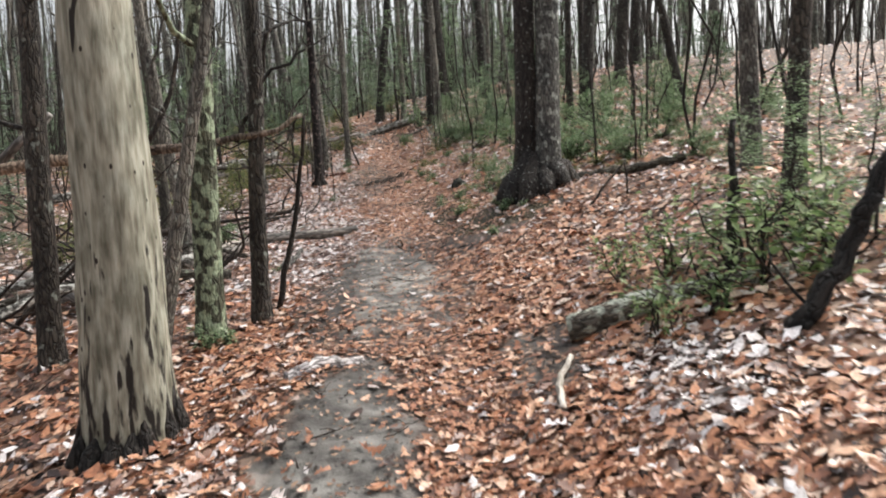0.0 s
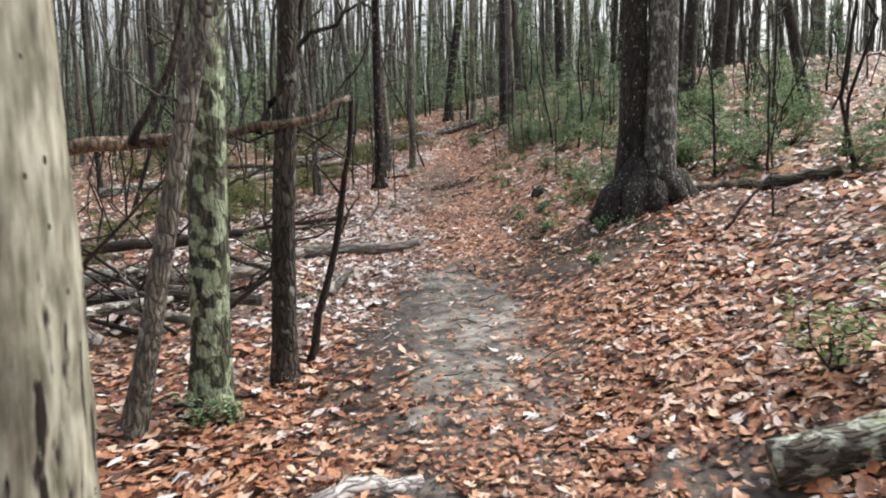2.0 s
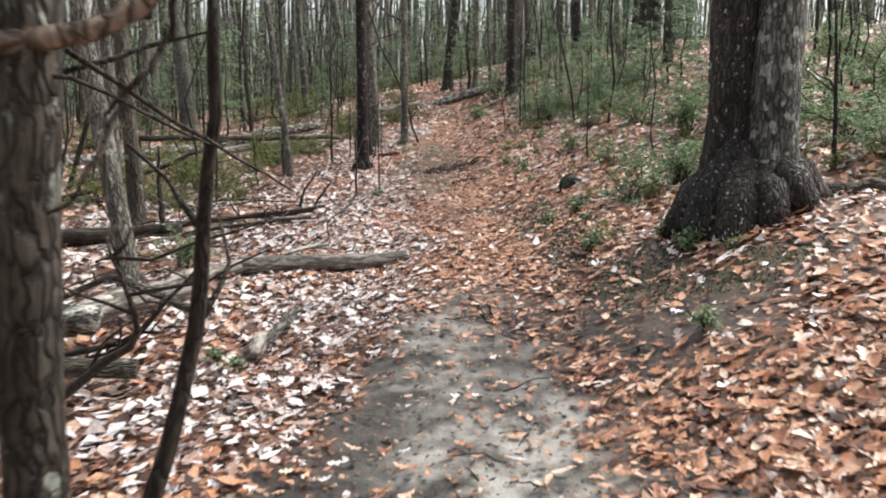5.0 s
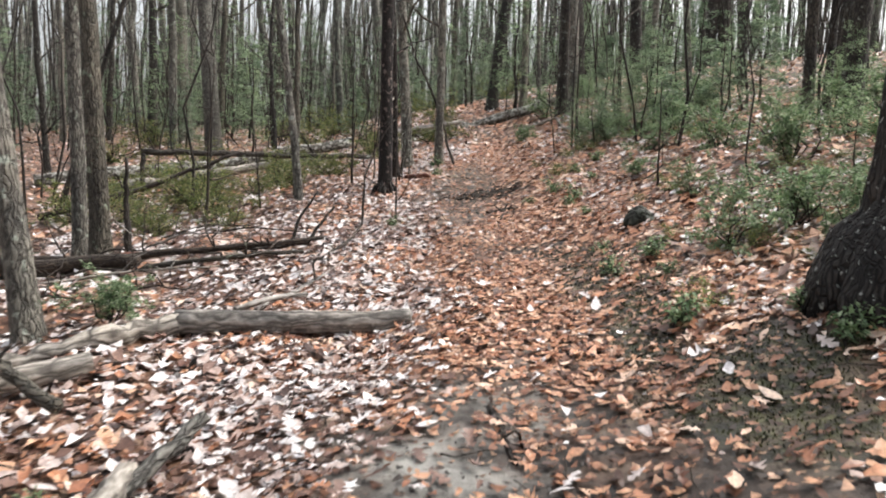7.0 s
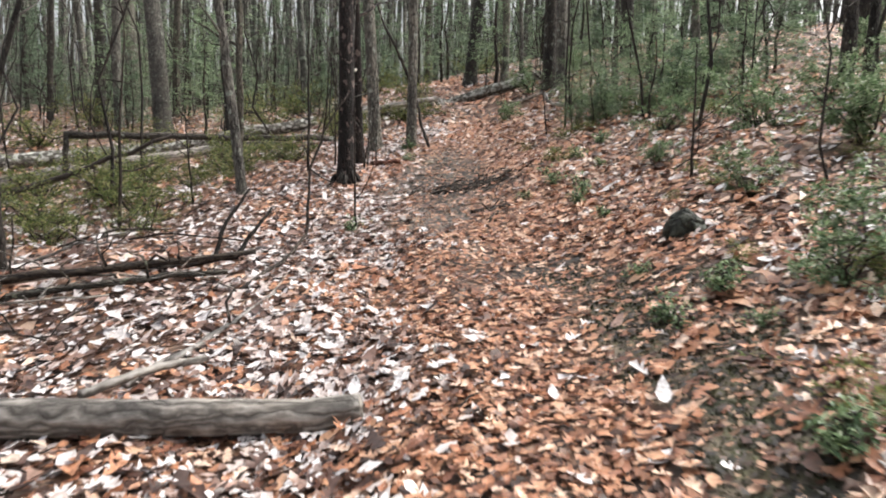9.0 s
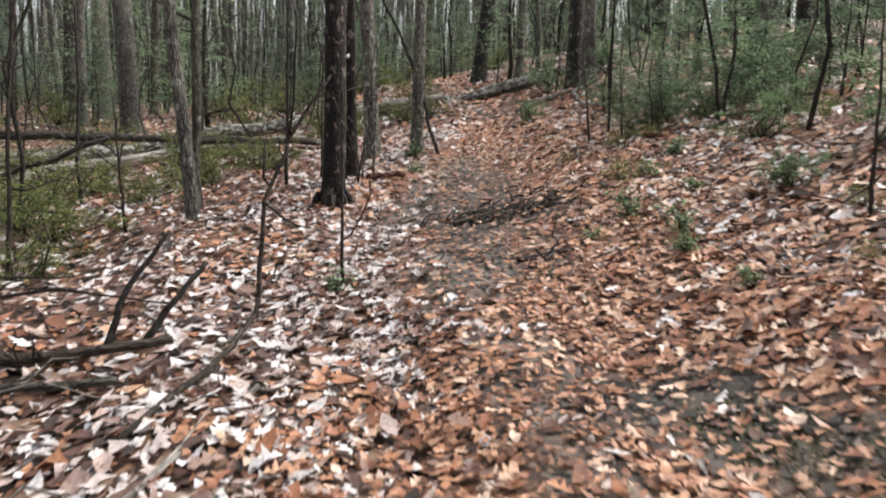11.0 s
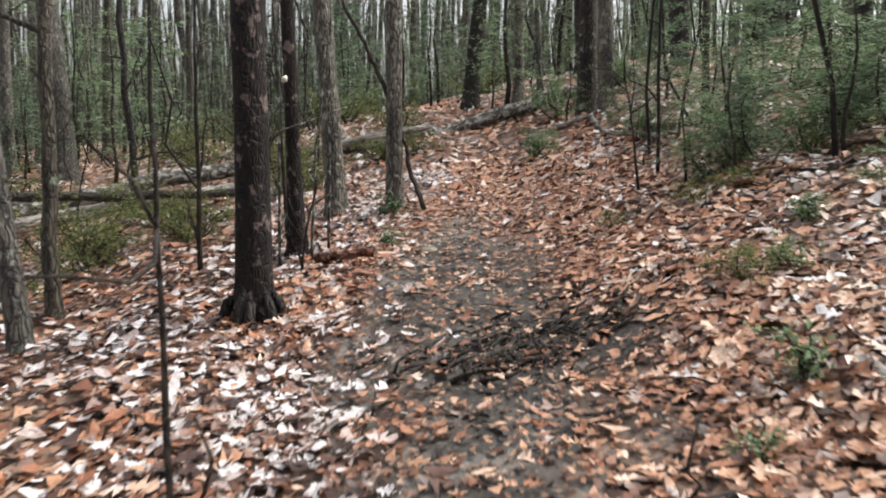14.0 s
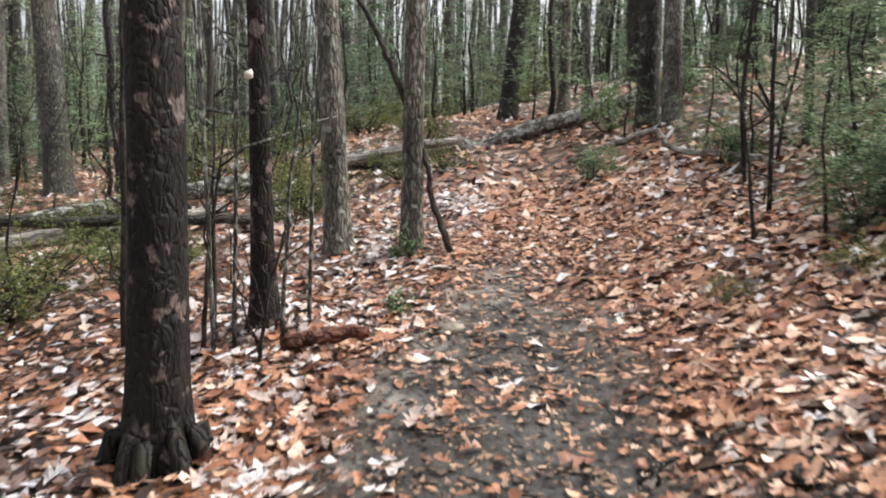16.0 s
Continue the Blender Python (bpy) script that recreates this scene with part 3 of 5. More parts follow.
big_oak()
for x, y, d, lx, mat, sd in ((3.5, 17.9, 0.3, 0.05, BARK_DARK, 41), (6.1, 25.5, 0.45, 0.07, BARK_DARK, 42), (5.15, 16.0, 0.2, -0.19, BARK_DARK, 43),
                             (3.5, 8.6, 0.21, -0.02, BARK_GREY, 44), (3.07, 6.7, 0.19, 0.065, BARK_DARK, 45), (-12.9, 32, 0.5, -0.03, BARK_GREY, 46),
                             (-15.0, 33.7, 0.38, -0.01, BARK_DARK, 47), (-2.2, 30.2, 0.36, 0.085, BARK_DARK, 49), (-1.2, 28.4, 0.2, 0.035, BARK_GREY, 50),
                             (0.33, 31, 0.5, -0.03, BARK_DARK, 51), (1.69, 24.1, 0.14, 0.0, BARK_GREY, 52), (2.2, 22.1, 0.14, -0.1, BARK_GREY, 53),
                             (3.3, 19.0, 0.18, 0.005, BARK_DARK, 54), (3.6, 19.1, 0.13, 0.02, BARK_DARK, 55), (8.2, 31.5, 0.5, 0.05, BARK_DARK, 56),
                             (4.0, 26.1, 0.28, 0.01, BARK_DARK, 57), (-10.1, 28.2, 0.5, -0.06, BARK_GREY, 58), (-0.17, 25.85, 0.3, -0.01, BARK_DARK, 59),
                             (0.1, 25.45, 0.25, -0.05, BARK_GREY, 60), (0.95, 23.1, 0.09, -0.02, BARK_BROWN, 61), (-7.2, 39, 0.5, -0.15, BARK_GREY, 62),
                             (-13.0, 35.1, 0.29, 0.0, BARK_BROWN, 63), (-0.77, 28.8, 0.12, -0.02, BARK_GREY, 64), (1.84, 28.6, 0.34, -0.04, BARK_DARK, 65),
                             (4.5, 33, 0.5, 0.05, BARK_DARK, 66), (5.0, 33, 0.4, 0.01, BARK_DARK, 67), (-12.0, 38.6, 0.24, 0.01, BARK_BROWN, 68),
                             (-4.9, 42, 0.28, -0.01, BARK_BROWN, 69), (-11.6, 28.7, 0.25, -0.03, BARK_GREY, 70), (-9.0, 19.5, 0.1, 0.35, BARK_DARK, 71)):
    kind = "oak_tree" if d > 0.16 else "young_tree"
    tree(kind, {BARK_DARK: "dark wet-barked trunk in the wood", BARK_GREY: "grey furrowed trunk in the wood", BARK_BROWN: "brown-barked trunk in the wood"}[mat],
         x, y, d, mat, (lx, 0), 13, sd, 0.4, "trees of the wood", 7, 12, 0.15)

# fungus on the slim brown trunk
_v, _f = tube([(0, -0.045, 0), (0.0, -0.075, 0.006), (0, -0.1, 0.0)], [0.016, 0.026, 0.008], 9, 0.25, rng)
fg = part("bracket_fungus", mesh_of("bracket_fungus", _v, _f, FUNGUS), fung, "small white bracket fungus")
fg.location = (-0.05, 0, 1.28)

# dead branches on the trees at the start of the walk
branch_part(slim, "broken_branch", [lift(-2.55, 6.6, 1.43), lift(-2.15, 6.62, 1.44), lift(-1.78, 6.62, 1.49), lift(-1.42, 6.62, 1.53), lift(-1.14, 6.7, 1.67)], 0.05, 0.02, TAN_POLE, 1, "long broken branch caught on the trunk")
branch_part(slim, "broken_branch", [lift(-4.9, 6.9, 1.2), lift(-3.6, 6.75, 1.36), lift(-2.5, 6.6, 1.43)], 0.055, 0.05, TAN_POLE, 2)
branch_part(slim, "dead_limb", [lift(-1.71, 6.65, 1.47), lift(-1.6, 6.7, 1.69), lift(-1.5, 6.78, 1.99), lift(-1.38, 6.8, 2.5)], 0.03, 0.016, TWIG, 3)
branch_part(slim, "dead_limb", [lift(-2.45, 6.51, 1.42), lift(-2.3, 6.56, 1.71), lift(-2.19, 6.63, 2.0), lift(-2.1, 6.65, 2.5)], 0.026, 0.014, TWIG, 4)
branch_part(slim, "dead_limb", [lift(-1.28, 6.72, 1.58), lift(-1.24, 6.84, 1.73), lift(-1.11, 6.87, 1.86), lift(-1.02, 6.91, 2.1)], 0.012, 0.005, TWIG, 5)
branch_part(slim, "dead_limb", [lift(-1.55, 6.7, 1.5), lift(-1.75, 6.6, 1.42), lift(-1.95, 6.5, 1.5)], 0.011, 0.004, TWIG, 6)


_tw = np.random.default_rng(91)
for k in range(14):
    a = np.array([_tw.uniform(-2.3, -1.2), _tw.uniform(6.6, 6.9), _tw.uniform(1.35, 1.6)])
    e = a + np.array([_tw.normal() * 0.28, _tw.normal() * 0.12, _tw.uniform(-0.45, 0.6)])
    m = (a + e) / 2 + _tw.normal(size=3) * 0.07
    branch_part(slim, "twig", [lift(*a), lift(*m), lift(*e)], 0.009, 0.003, TWIG, 20 + k, sides=5)


def stick(name, label, pts, r0, r1, mat, seed, category="branch", group="", sides=8, twigs=0, rough=0.05, crook=0.22):
    """A loose pole, log or branch along places of the world, with side twigs."""
    r = np.random.default_rng(seed)
    pts = np.asarray(pts, float)
    base = pts[0].copy()
    t = np.linspace(0, len(pts) - 1, max(6, len(pts) * 4))
    fine = np.stack([np.interp(t, np.arange(len(pts)), pts[:, k]) for k in range(3)], -1) - base
    fine[1:-1] += r.normal(size=(len(t) - 2, 3)) * r0 * crook
    th = holder(name, tuple(base), label, category, group)
    turn = Vector(fine[-1]).to_track_quat("Z", "Y")
    th.rotation_mode, th.rotation_quaternion = "QUATERNION", turn
    back = np.array(turn.to_matrix())
    fine = fine @ back
    v, f = tube(fine, np.linspace(r0, r1, len(t)), sides, rough, r)
    part("stem", mesh_of("stem", v, f, mat), th)
    for _ in range(twigs):
        i = r.integers(1, len(t) - 1)
        e = fine[i] + (r.normal(size=3) * np.array([0.25, 0.25, 0.12]) + np.array([0, 0, r.uniform(0.08, 0.35)])) @ back
        v, f = tube(bent(fine[i], e, 5, 0.08, r), np.linspace(min(r0 * 0.5, 0.011), 0.003, 5), 5, 0.05, r)
        part("twig", mesh_of("twig", v, f, mat), th)
    return th


stick("leaning_stick", "dark dead stick leaning up to a broken branch", [lift(-1.52, 6.93, -0.1), lift(-1.3, 7.02, 0.82), lift(-1.14, 6.78, 1.66)], 0.03, 0.014, TWIG, 80, twigs=2)


def ground_pts(pairs, dz):
    return [on(x, y, dz) for x, y in pairs]


stick("fallen_log", "weathered grey barkless log with a splintered tip beside the trail",
      [on(-1.28, 11.73, 0.05), on(-1.5, 11.7, 0.07), on(-2.1, 11.66, 0.09), on(-2.8, 11.61, 0.09)], 0.06, 0.085, LOG_WOOD, 81, "log", sides=18, rough=0.015, crook=0.04)
stick("broken_stick", "short pale broken stick leaning on a log", [on(-2.45, 11.72, 0.14), on(-2.3, 11.95, 0.16), on(-2.12, 12.2, 0.14)], 0.022, 0.018, LOG_WOOD, 145)
stick("fallen_branch", "long brown branch lying in the hollow", ground_pts([(-5.6, 13.6), (-4.4, 13.65), (-3.4, 13.85), (-2.75, 14.05)], 0.06), 0.035, 0.018, BARK_BROWN, 146, group="fallen branches in the hollow", twigs=5)
stick("fallen_log", "broken thinner end of a pale weathered log", [on(-2.74, 11.64, 0.07), on(-3.1, 11.33, 0.06), on(-3.55, 10.95, 0.06), on(-4.2, 10.3, 0.08)], 0.078, 0.055, LOG_WOOD, 82, "log", sides=12, rough=0.04)
stick("fallen_log", "pale broken log lying among dead branches", [on(-2.85, 10.75, 0.07), on(-3.6, 10.0, 0.09), on(-4.7, 9.0, 0.12)], 0.06, 0.08, LOG_WOOD, 144, "log", sides=12, rough=0.04)
stick("log_stub", "short cut log stub lying in the leaves", [on(-1.92, 9.3, 0.06), on(-1.98, 9.62, 0.07)], 0.055, 0.055, LOG_WOOD, 83, "log", sides=12)
stick("fallen_log", "pale mossy log end under an evergreen bush", [on(0.78, 4.9, 0.09), on(1.25, 4.86, 0.06), on(2.2, 4.78, -0.04)], 0.088, 0.085, LOG_PALE, 84, "log", sides=18, rough=0.018, crook=0.05)
stick("pale_stick", "short bleached bent stick in the leaves", [on(0.57, 3.85, 0.03), on(0.6, 4.1, 0.05), on(0.72, 4.45, 0.06)], 0.024, 0.016, BONE_WOOD, 85)
stick("leaning_tree", "black wet leaning dead tree above the bushes", [on(1.75, 3.9, -0.05), lift(2.03, 3.97, 0.78), lift(2.3, 4.05, 1.2), lift(3.0, 4.3, 2.2)], 0.06, 0.04, BLACK_ROT, 86, "tree", twigs=3)
stick("dead_post", "thin black dead stem", [on(1.87, 5.02, -0.05), lift(1.9, 5.03, 0.9), lift(1.92, 5.05, 1.5)], 0.038, 0.02, BARK_DARK, 87, "stem")
stick("embedded_log", "half-buried mottled white log at the trail edge", [on(-1.05, 4.9, 0.0), on(-0.83, 5.05, 0.03), on(-0.58, 5.2, 0.0)], 0.06, 0.04, bark("white_mottled_bark", lift(0.08, 0.075, 0.07), lift(0.5, 0.48, 0.46), lift(0.75, 0.73, 0.7), 0.6), 88, "log")
stick("stick", "dark stick lying across the trail", ground_pts([(-0.66, 10.25), (-0.53, 9.75)], 0.015), 0.022, 0.014, TWIG, 89, twigs=1)
stick("stick", "dark forked stick on the leaves", ground_pts([(-1.12, 15.62), (-0.72, 15.82)], 0.02), 0.02, 0.013, TWIG, 90, twigs=2)
stick("stick", "short dark stick on the leaves", ground_pts([(-0.95, 15.3), (-0.88, 15.62)], 0.02), 0.02, 0.016, TWIG, 91)
stick("broken_stake", "grey broken stake lying in the leaves", [on(-1.95, 9.35, 0.02), on(-1.83, 9.95, 0.14)], 0.035, 0.028, BARK_GREY, 92)
stick("fallen_log", "long fallen trunk across the end of the trail, pale topped",
      [lift(-4.3, 25.9, 0.52), lift(-3.2, 26.6, 0.62), lift(-2.2, 27.1, 0.82), lift(-1.2, 27.2, 1.15), lift(-0.2, 27.5, 1.5), lift(0.9, 27.9, 1.85)], 0.15, 0.1, LOG_MOSS, 93, "log", sides=12)
stick("fallen_log", "thinner fallen trunk lying against a longer one", [lift(-4.6, 25.5, 0.5), lift(-3.4, 26.2, 0.72), lift(-2.7, 26.6, 0.86)], 0.08, 0.06, LOG_WOOD, 94, "log")
stick("fallen_branch", "pale bare fallen branch bent at a knee", [on(-1.2, 24.65, 0.08), on(-0.75, 24.3, 0.2), on(-0.3, 24.0, 0.28), on(-0.2, 23.8, 0.08), on(0.35, 22.3, 0.1)], 0.045, 0.03, LOG_WOOD, 95, twigs=2)
stick("fallen_pole", "straight dead pole propped across the hollow", [lift(-8.1, 20.6, 0.32), lift(-6.33, 21.59, 0.25), lift(-4.05, 22.4, 0.18)], 0.06, 0.045, BARK_DARK, 96, "log")
stick("dead_post", "short post under a propped pole", [on(-8.08, 20.6, -0.05), lift(-8.06, 20.6, 0.3)], 0.05, 0.045, BARK_DARK, 97, "stem")
stick("fallen_log", "thick mossy log in the hollow", [on(-10.9, 21.4, 0.1), on(-7.8, 24.3, 0.14), on(-5.4, 26.0, 0.14)], 0.14, 0.12, LOG_MOSS, 98, "log", sides=10)
stick("fallen_log", "pale fallen trunk on the floor of the hollow", [on(-9.0, 20.0, 0.1), on(-7.2, 22.3, 0.2), on(-5.0, 23.6, 0.12)], 0.12, 0.08, LOG_WOOD, 99, "log", sides=10)
TANGLE = "fallen branches in the hollow"
stick("fallen_branch", "dark wet crooked branch lying in the hollow", ground_pts([(-6.1, 14.1), (-5.0, 14.0), (-3.87, 13.93), (-2.63, 14.3)], 0.12), 0.05, 0.02, TWIG, 100, group=TANGLE, twigs=7)
stick("fallen_branch", "dark wet thick branch lying in the hollow", ground_pts([(-7.0, 13.2), (-5.6, 13.5), (-4.2, 13.6)], 0.14), 0.1, 0.06, TWIG, 101, group=TANGLE, twigs=4)
stick("fallen_branch", "thin pale branch on the leaves", ground_pts([(-2.43, 12.03), (-2.3, 12.8), (-2.1, 13.9)], 0.04), 0.022, 0.01, LOG_WOOD, 102, group=TANGLE, twigs=2)
stick("fallen_branch", "dark arched branch over the hollow", [on(-7.8, 17.2, 0.05), on(-6.6, 18.0, 0.45), on(-5.3, 18.6, 0.75)], 0.05, 0.025, TWIG, 103, group=TANGLE, twigs=4)
stick("dead_snag", "short broken dark snag", [on(-4.87, 14.59, -0.05), on(-4.9, 14.6, 0.55), on(-4.88, 14.58, 1.05)], 0.045, 0.015, TWIG, 104, "stem", twigs=1)
stick("fallen_branch", "dark forked branch lying on pale leaves", ground_pts([(-3.6, 14.1), (-3.2, 14.32), (-2.83, 14.46)], 0.06), 0.03, 0.022, TWIG, 105, group=TANGLE)
stick("fallen_branch", "upright fork of a dead branch", [on(-3.0, 14.4, 0.06), on(-2.95, 14.5, 0.3), on(-2.8, 14.65, 0.55)], 0.02, 0.01, TWIG, 106, group=TANGLE)
stick("fallen_branch", "upright fork of a dead branch", [on(-2.84, 14.46, 0.06), on(-2.75, 14.55, 0.22), on(-2.64, 14.7, 0.38)], 0.02, 0.012, TWIG, 107, group=TANGLE)
stick("bent_sapling", "bare crooked sapling rising from the leaves", [on(-2.46, 13.45, 0.02), on(-2.3, 14.0, 0.1), on(-2.24, 14.3, 0.25), on(-2.25, 14.4, 0.7), on(-2.15, 14.5, 1.0), on(-2.0, 14.6, 1.25)], 0.015, 0.006, TWIG, 108, "sapling", twigs=3)
stick("thin_sapling", "thin dark bare sapling", [on(-2.11, 15.35, -0.03), on(-2.12, 15.36, 0.55), on(-2.13, 15.37, 1.2)], 0.011, 0.005, TWIG, 109, "sapling", twigs=3)
stick("thin_sapling", "thin dark bare sapling", [on(-0.05, 20.7, -0.03), on(-0.06, 20.7, 1.2), on(-0.02, 20.7, 2.6)], 0.018, 0.008, TWIG, 110, "sapling", twigs=6)
stick("leaning_branch", "dark branch leaning against a grey trunk", [lift(-2.5, 21.05, 1.2), lift(-2.62, 21.1, 1.48), lift(-2.72, 21.1, 1.7), lift(-2.94, 21.1, 2.1), lift(-3.2, 21.1, 2.9)], 0.025, 0.015, TWIG, 111)
stick("leaning_branch", "short dark branch propped on a grey trunk", [on(-2.15, 20.9, 0.0), on(-2.3, 21.0, 0.35), on(-2.38, 21.05, 0.75)], 0.026, 0.018, TWIG, 112)
for k, (x0, y0, x1, y1, r0) in enumerate(((-2.9, 8.3, -4.6, 8.9, 0.05), (-2.5, 9.0, -5.2, 8.3, 0.06), (-3.2, 9.9, -5.8, 9.2, 0.09), (-3.6, 8.0, -6.0, 10.6, 0.07), (-2.6, 10.1, -4.2, 10.9, 0.035), (-4.6, 6.4, -3.2, 8.6, 0.06), (-5.5, 7.3, -3.6, 10.8, 0.08))):
    stick("fallen_branch", "wet dead branch in a tangle beside the trail", [on(x0, y0, 0.08 + 0.06 * (k % 3)), on((x0 + x1) / 2, (y0 + y1) / 2, 0.22 + 0.1 * (k % 3)), on(x1, y1, 0.1 + 0.15 * (k % 2))],
          r0, r0 * 0.6, (LOG_WOOD, BARK_BROWN, LOG_MOSS)[k % 3], 120 + k, group="tangle of fallen branches", twigs=4)


stick("forked_stick", "dark dead stick standing bent in the leaves", [on(1.72, 8.97, -0.02), on(2.0, 9.1, 0.24), on(2.24, 9.22, 0.42)], 0.016, 0.012, TWIG, 140)
stick("forked_stick", "thin dark stick propping a bent one", [on(2.25, 9.2, -0.03), on(2.25, 9.22, 0.2), on(2.23, 9.23, 0.43)], 0.014, 0.01, TWIG, 141)
stick("fallen_log", "dark rotting log lying on the bank beside the oak", [on(2.0, 10.9, 0.03), on(2.5, 10.6, 0.05), on(3.3, 10.3, 0.05)], 0.075, 0.055, BARK_BROWN, 142, "log", sides=10)
stick("rotten_log", "short red rotten piece of wood in the leaves", [on(-2.64, 18.76, 0.06), on(-2.5, 18.84, 0.07), on(-2.3, 18.93, 0.06)], 0.042, 0.03, RED_ROT, 143, "log")
for k, (x, y, h) in enumerate(((2.44, 11.84, 2.4), (2.93, 11.4, 2.0), (3.64, 13.4, 3.2), (-0.35, 19.9, 1.0), (0.7, 15.3, 1.1), (-4.75, 16.2, 2.4), (-4.45, 17.3, 1.2), (-3.35, 19.6, 1.4), (-3.15, 19.0, 1.1), (-3.3, 20.3, 2.2), (-3.6, 19.1, 2.6), (-2.75, 18.7, 0.6))):
    stick("thin_sapling", "thin dark bare sapling among the leaves", [on(x, y, -0.03), on(x + 0.05 * (k % 3 - 1), y, h * 0.5), on(x + 0.12 * (k % 3 - 1), y + 0.05, h)], 0.007 + 0.006 * h, 0.004, TWIG, 150 + k, "sapling", "bare saplings", twigs=5)


stick("leaning_branch", "thick pale branch leaning up out of the tangle", [on(-5.3, 7.3, 0.0), (-4.4, 7.1, 1.7), (-3.95, 7.0, 2.05), (-3.4, 6.9, 2.45)], 0.055, 0.04, LOG_WOOD, 147, twigs=3, crook=0.08)
for k, (x, y, h, tilt) in enumerate(((-3.06, 18.95, 2.6, -0.12), (-2.98, 19.0, 3.0, 0.06), (-3.14, 19.15, 2.8, -0.2), (-2.78, 19.1, 1.5, 0.12), (-2.7, 19.3, 2.2, 0.05))):
    stick("thin_sapling", "thin pale grey bare sapling beside a trunk", [on(x, y, -0.03), on(x + tilt * 0.4, y, h * 0.5), on(x + tilt, y + 0.05, h)], 0.012, 0.005, BARK_ASH, 240 + k, "sapling", "bare saplings", twigs=3)
branch_part(fung, "dead_limb", [on(-2.95, 19.2, 1.12), on(-3.08, 19.17, 1.14), on(-3.22, 19.14, 1.19)], 0.013, 0.007, BARK_ASH, 7)
branch_part(fung, "dead_limb", [on(-2.9, 19.2, 1.0), on(-2.83, 19.2, 1.05), on(-2.78, 19.2, 1.14)], 0.01, 0.005, BARK_ASH, 8)


def stone(name, label, x, y, size, mat, seed):
    r = np.random.default_rng(seed)
    bm = bmesh.new()
    bmesh.ops.create_icosphere(bm, subdivisions=3, radius=1)
    for v in bm.verts:
        q = v.co.copy()
        k = 1 + 0.28 * noise.noise(q * 1.3 + Vector((seed, 0, 0))) + 0.1 * noise.noise(q * 4)
        v.co = Vector((q.x * size[0] * k, q.y * size[1] * k, max(q.z, -0.5) * size[2] * k))
    me = bpy.data.meshes.new(name)
    bm.to_mesh(me)
    bm.free()
    me.materials.append(mat)
    ob = new(name, me)
    ob.matrix_basis = pose(*on(x, y, size[2] * 0.25), 0, 0, r.uniform(0, 360))
    return tagged(ob, label, "stone")


STONE = bark("tan_stone", (0.2, 0.17, 0.13), (0.34, 0.3, 0.24), (0.46, 0.42, 0.35), 0.4, plate=6, stretch=1)
DARK_STONE = bark("dark_mossy_stone", (0.012, 0.013, 0.011), (0.035, 0.038, 0.03), (0.09, 0.1, 0.08), 0.8, (0.3, 0.34, 0.3), 0.62, plate=10, stretch=1)
stone("stone", "flat tan stone at the trail edge", -1.95, 19.15, (0.09, 0.07, 0.035), STONE, 3)
stone("mossy_stone", "dark wet mossy stone beside an evergreen bush", 0.34, 13.75, (0.12, 0.1, 0.13), DARK_STONE, 4)

tr = np.random.default_rng(66)
for k in range(16):
    x, y = tr.uniform(-5.2, -2.7), tr.uniform(6.8, 9.3)
    a, L = tr.uniform(-0.6, 0.6) + (3.14 if k % 2 else 0), tr.uniform(0.9, 2.2)
    h = tr.uniform(0.15, 1.3)
    stick("dead_branch", "black wet dead branch with twigs in the tangle", [on(x, y, 0.0), on(x + math.cos(a) * L * 0.5, y + math.sin(a) * L * 0.2, h * 0.6), on(min(x + math.cos(a) * L, -2.2), y + math.sin(a) * L * 0.4, h + 0.25)],
          tr.uniform(0.014, 0.035), 0.006, TWIG, 170 + k, group="tangle of fallen branches", twigs=7)
for k in range(9):
    x, y = tr.uniform(-5.8, -4.0), tr.uniform(12.6, 15.6)
    a, L = tr.uniform(-0.5, 0.5), tr.uniform(0.7, 1.8)
    stick("dead_branch", "dark dead branch lying on pale leaves", [on(x, y, 0.02), on(x + math.cos(a) * L * 0.5, y + math.sin(a) * L * 0.5, 0.1), on(x + math.cos(a) * L, y + math.sin(a) * L, 0.06)],
          tr.uniform(0.01, 0.024), 0.006, TWIG if k % 3 else LOG_WOOD, 190 + k, group="fallen branches in the hollow", twigs=4)

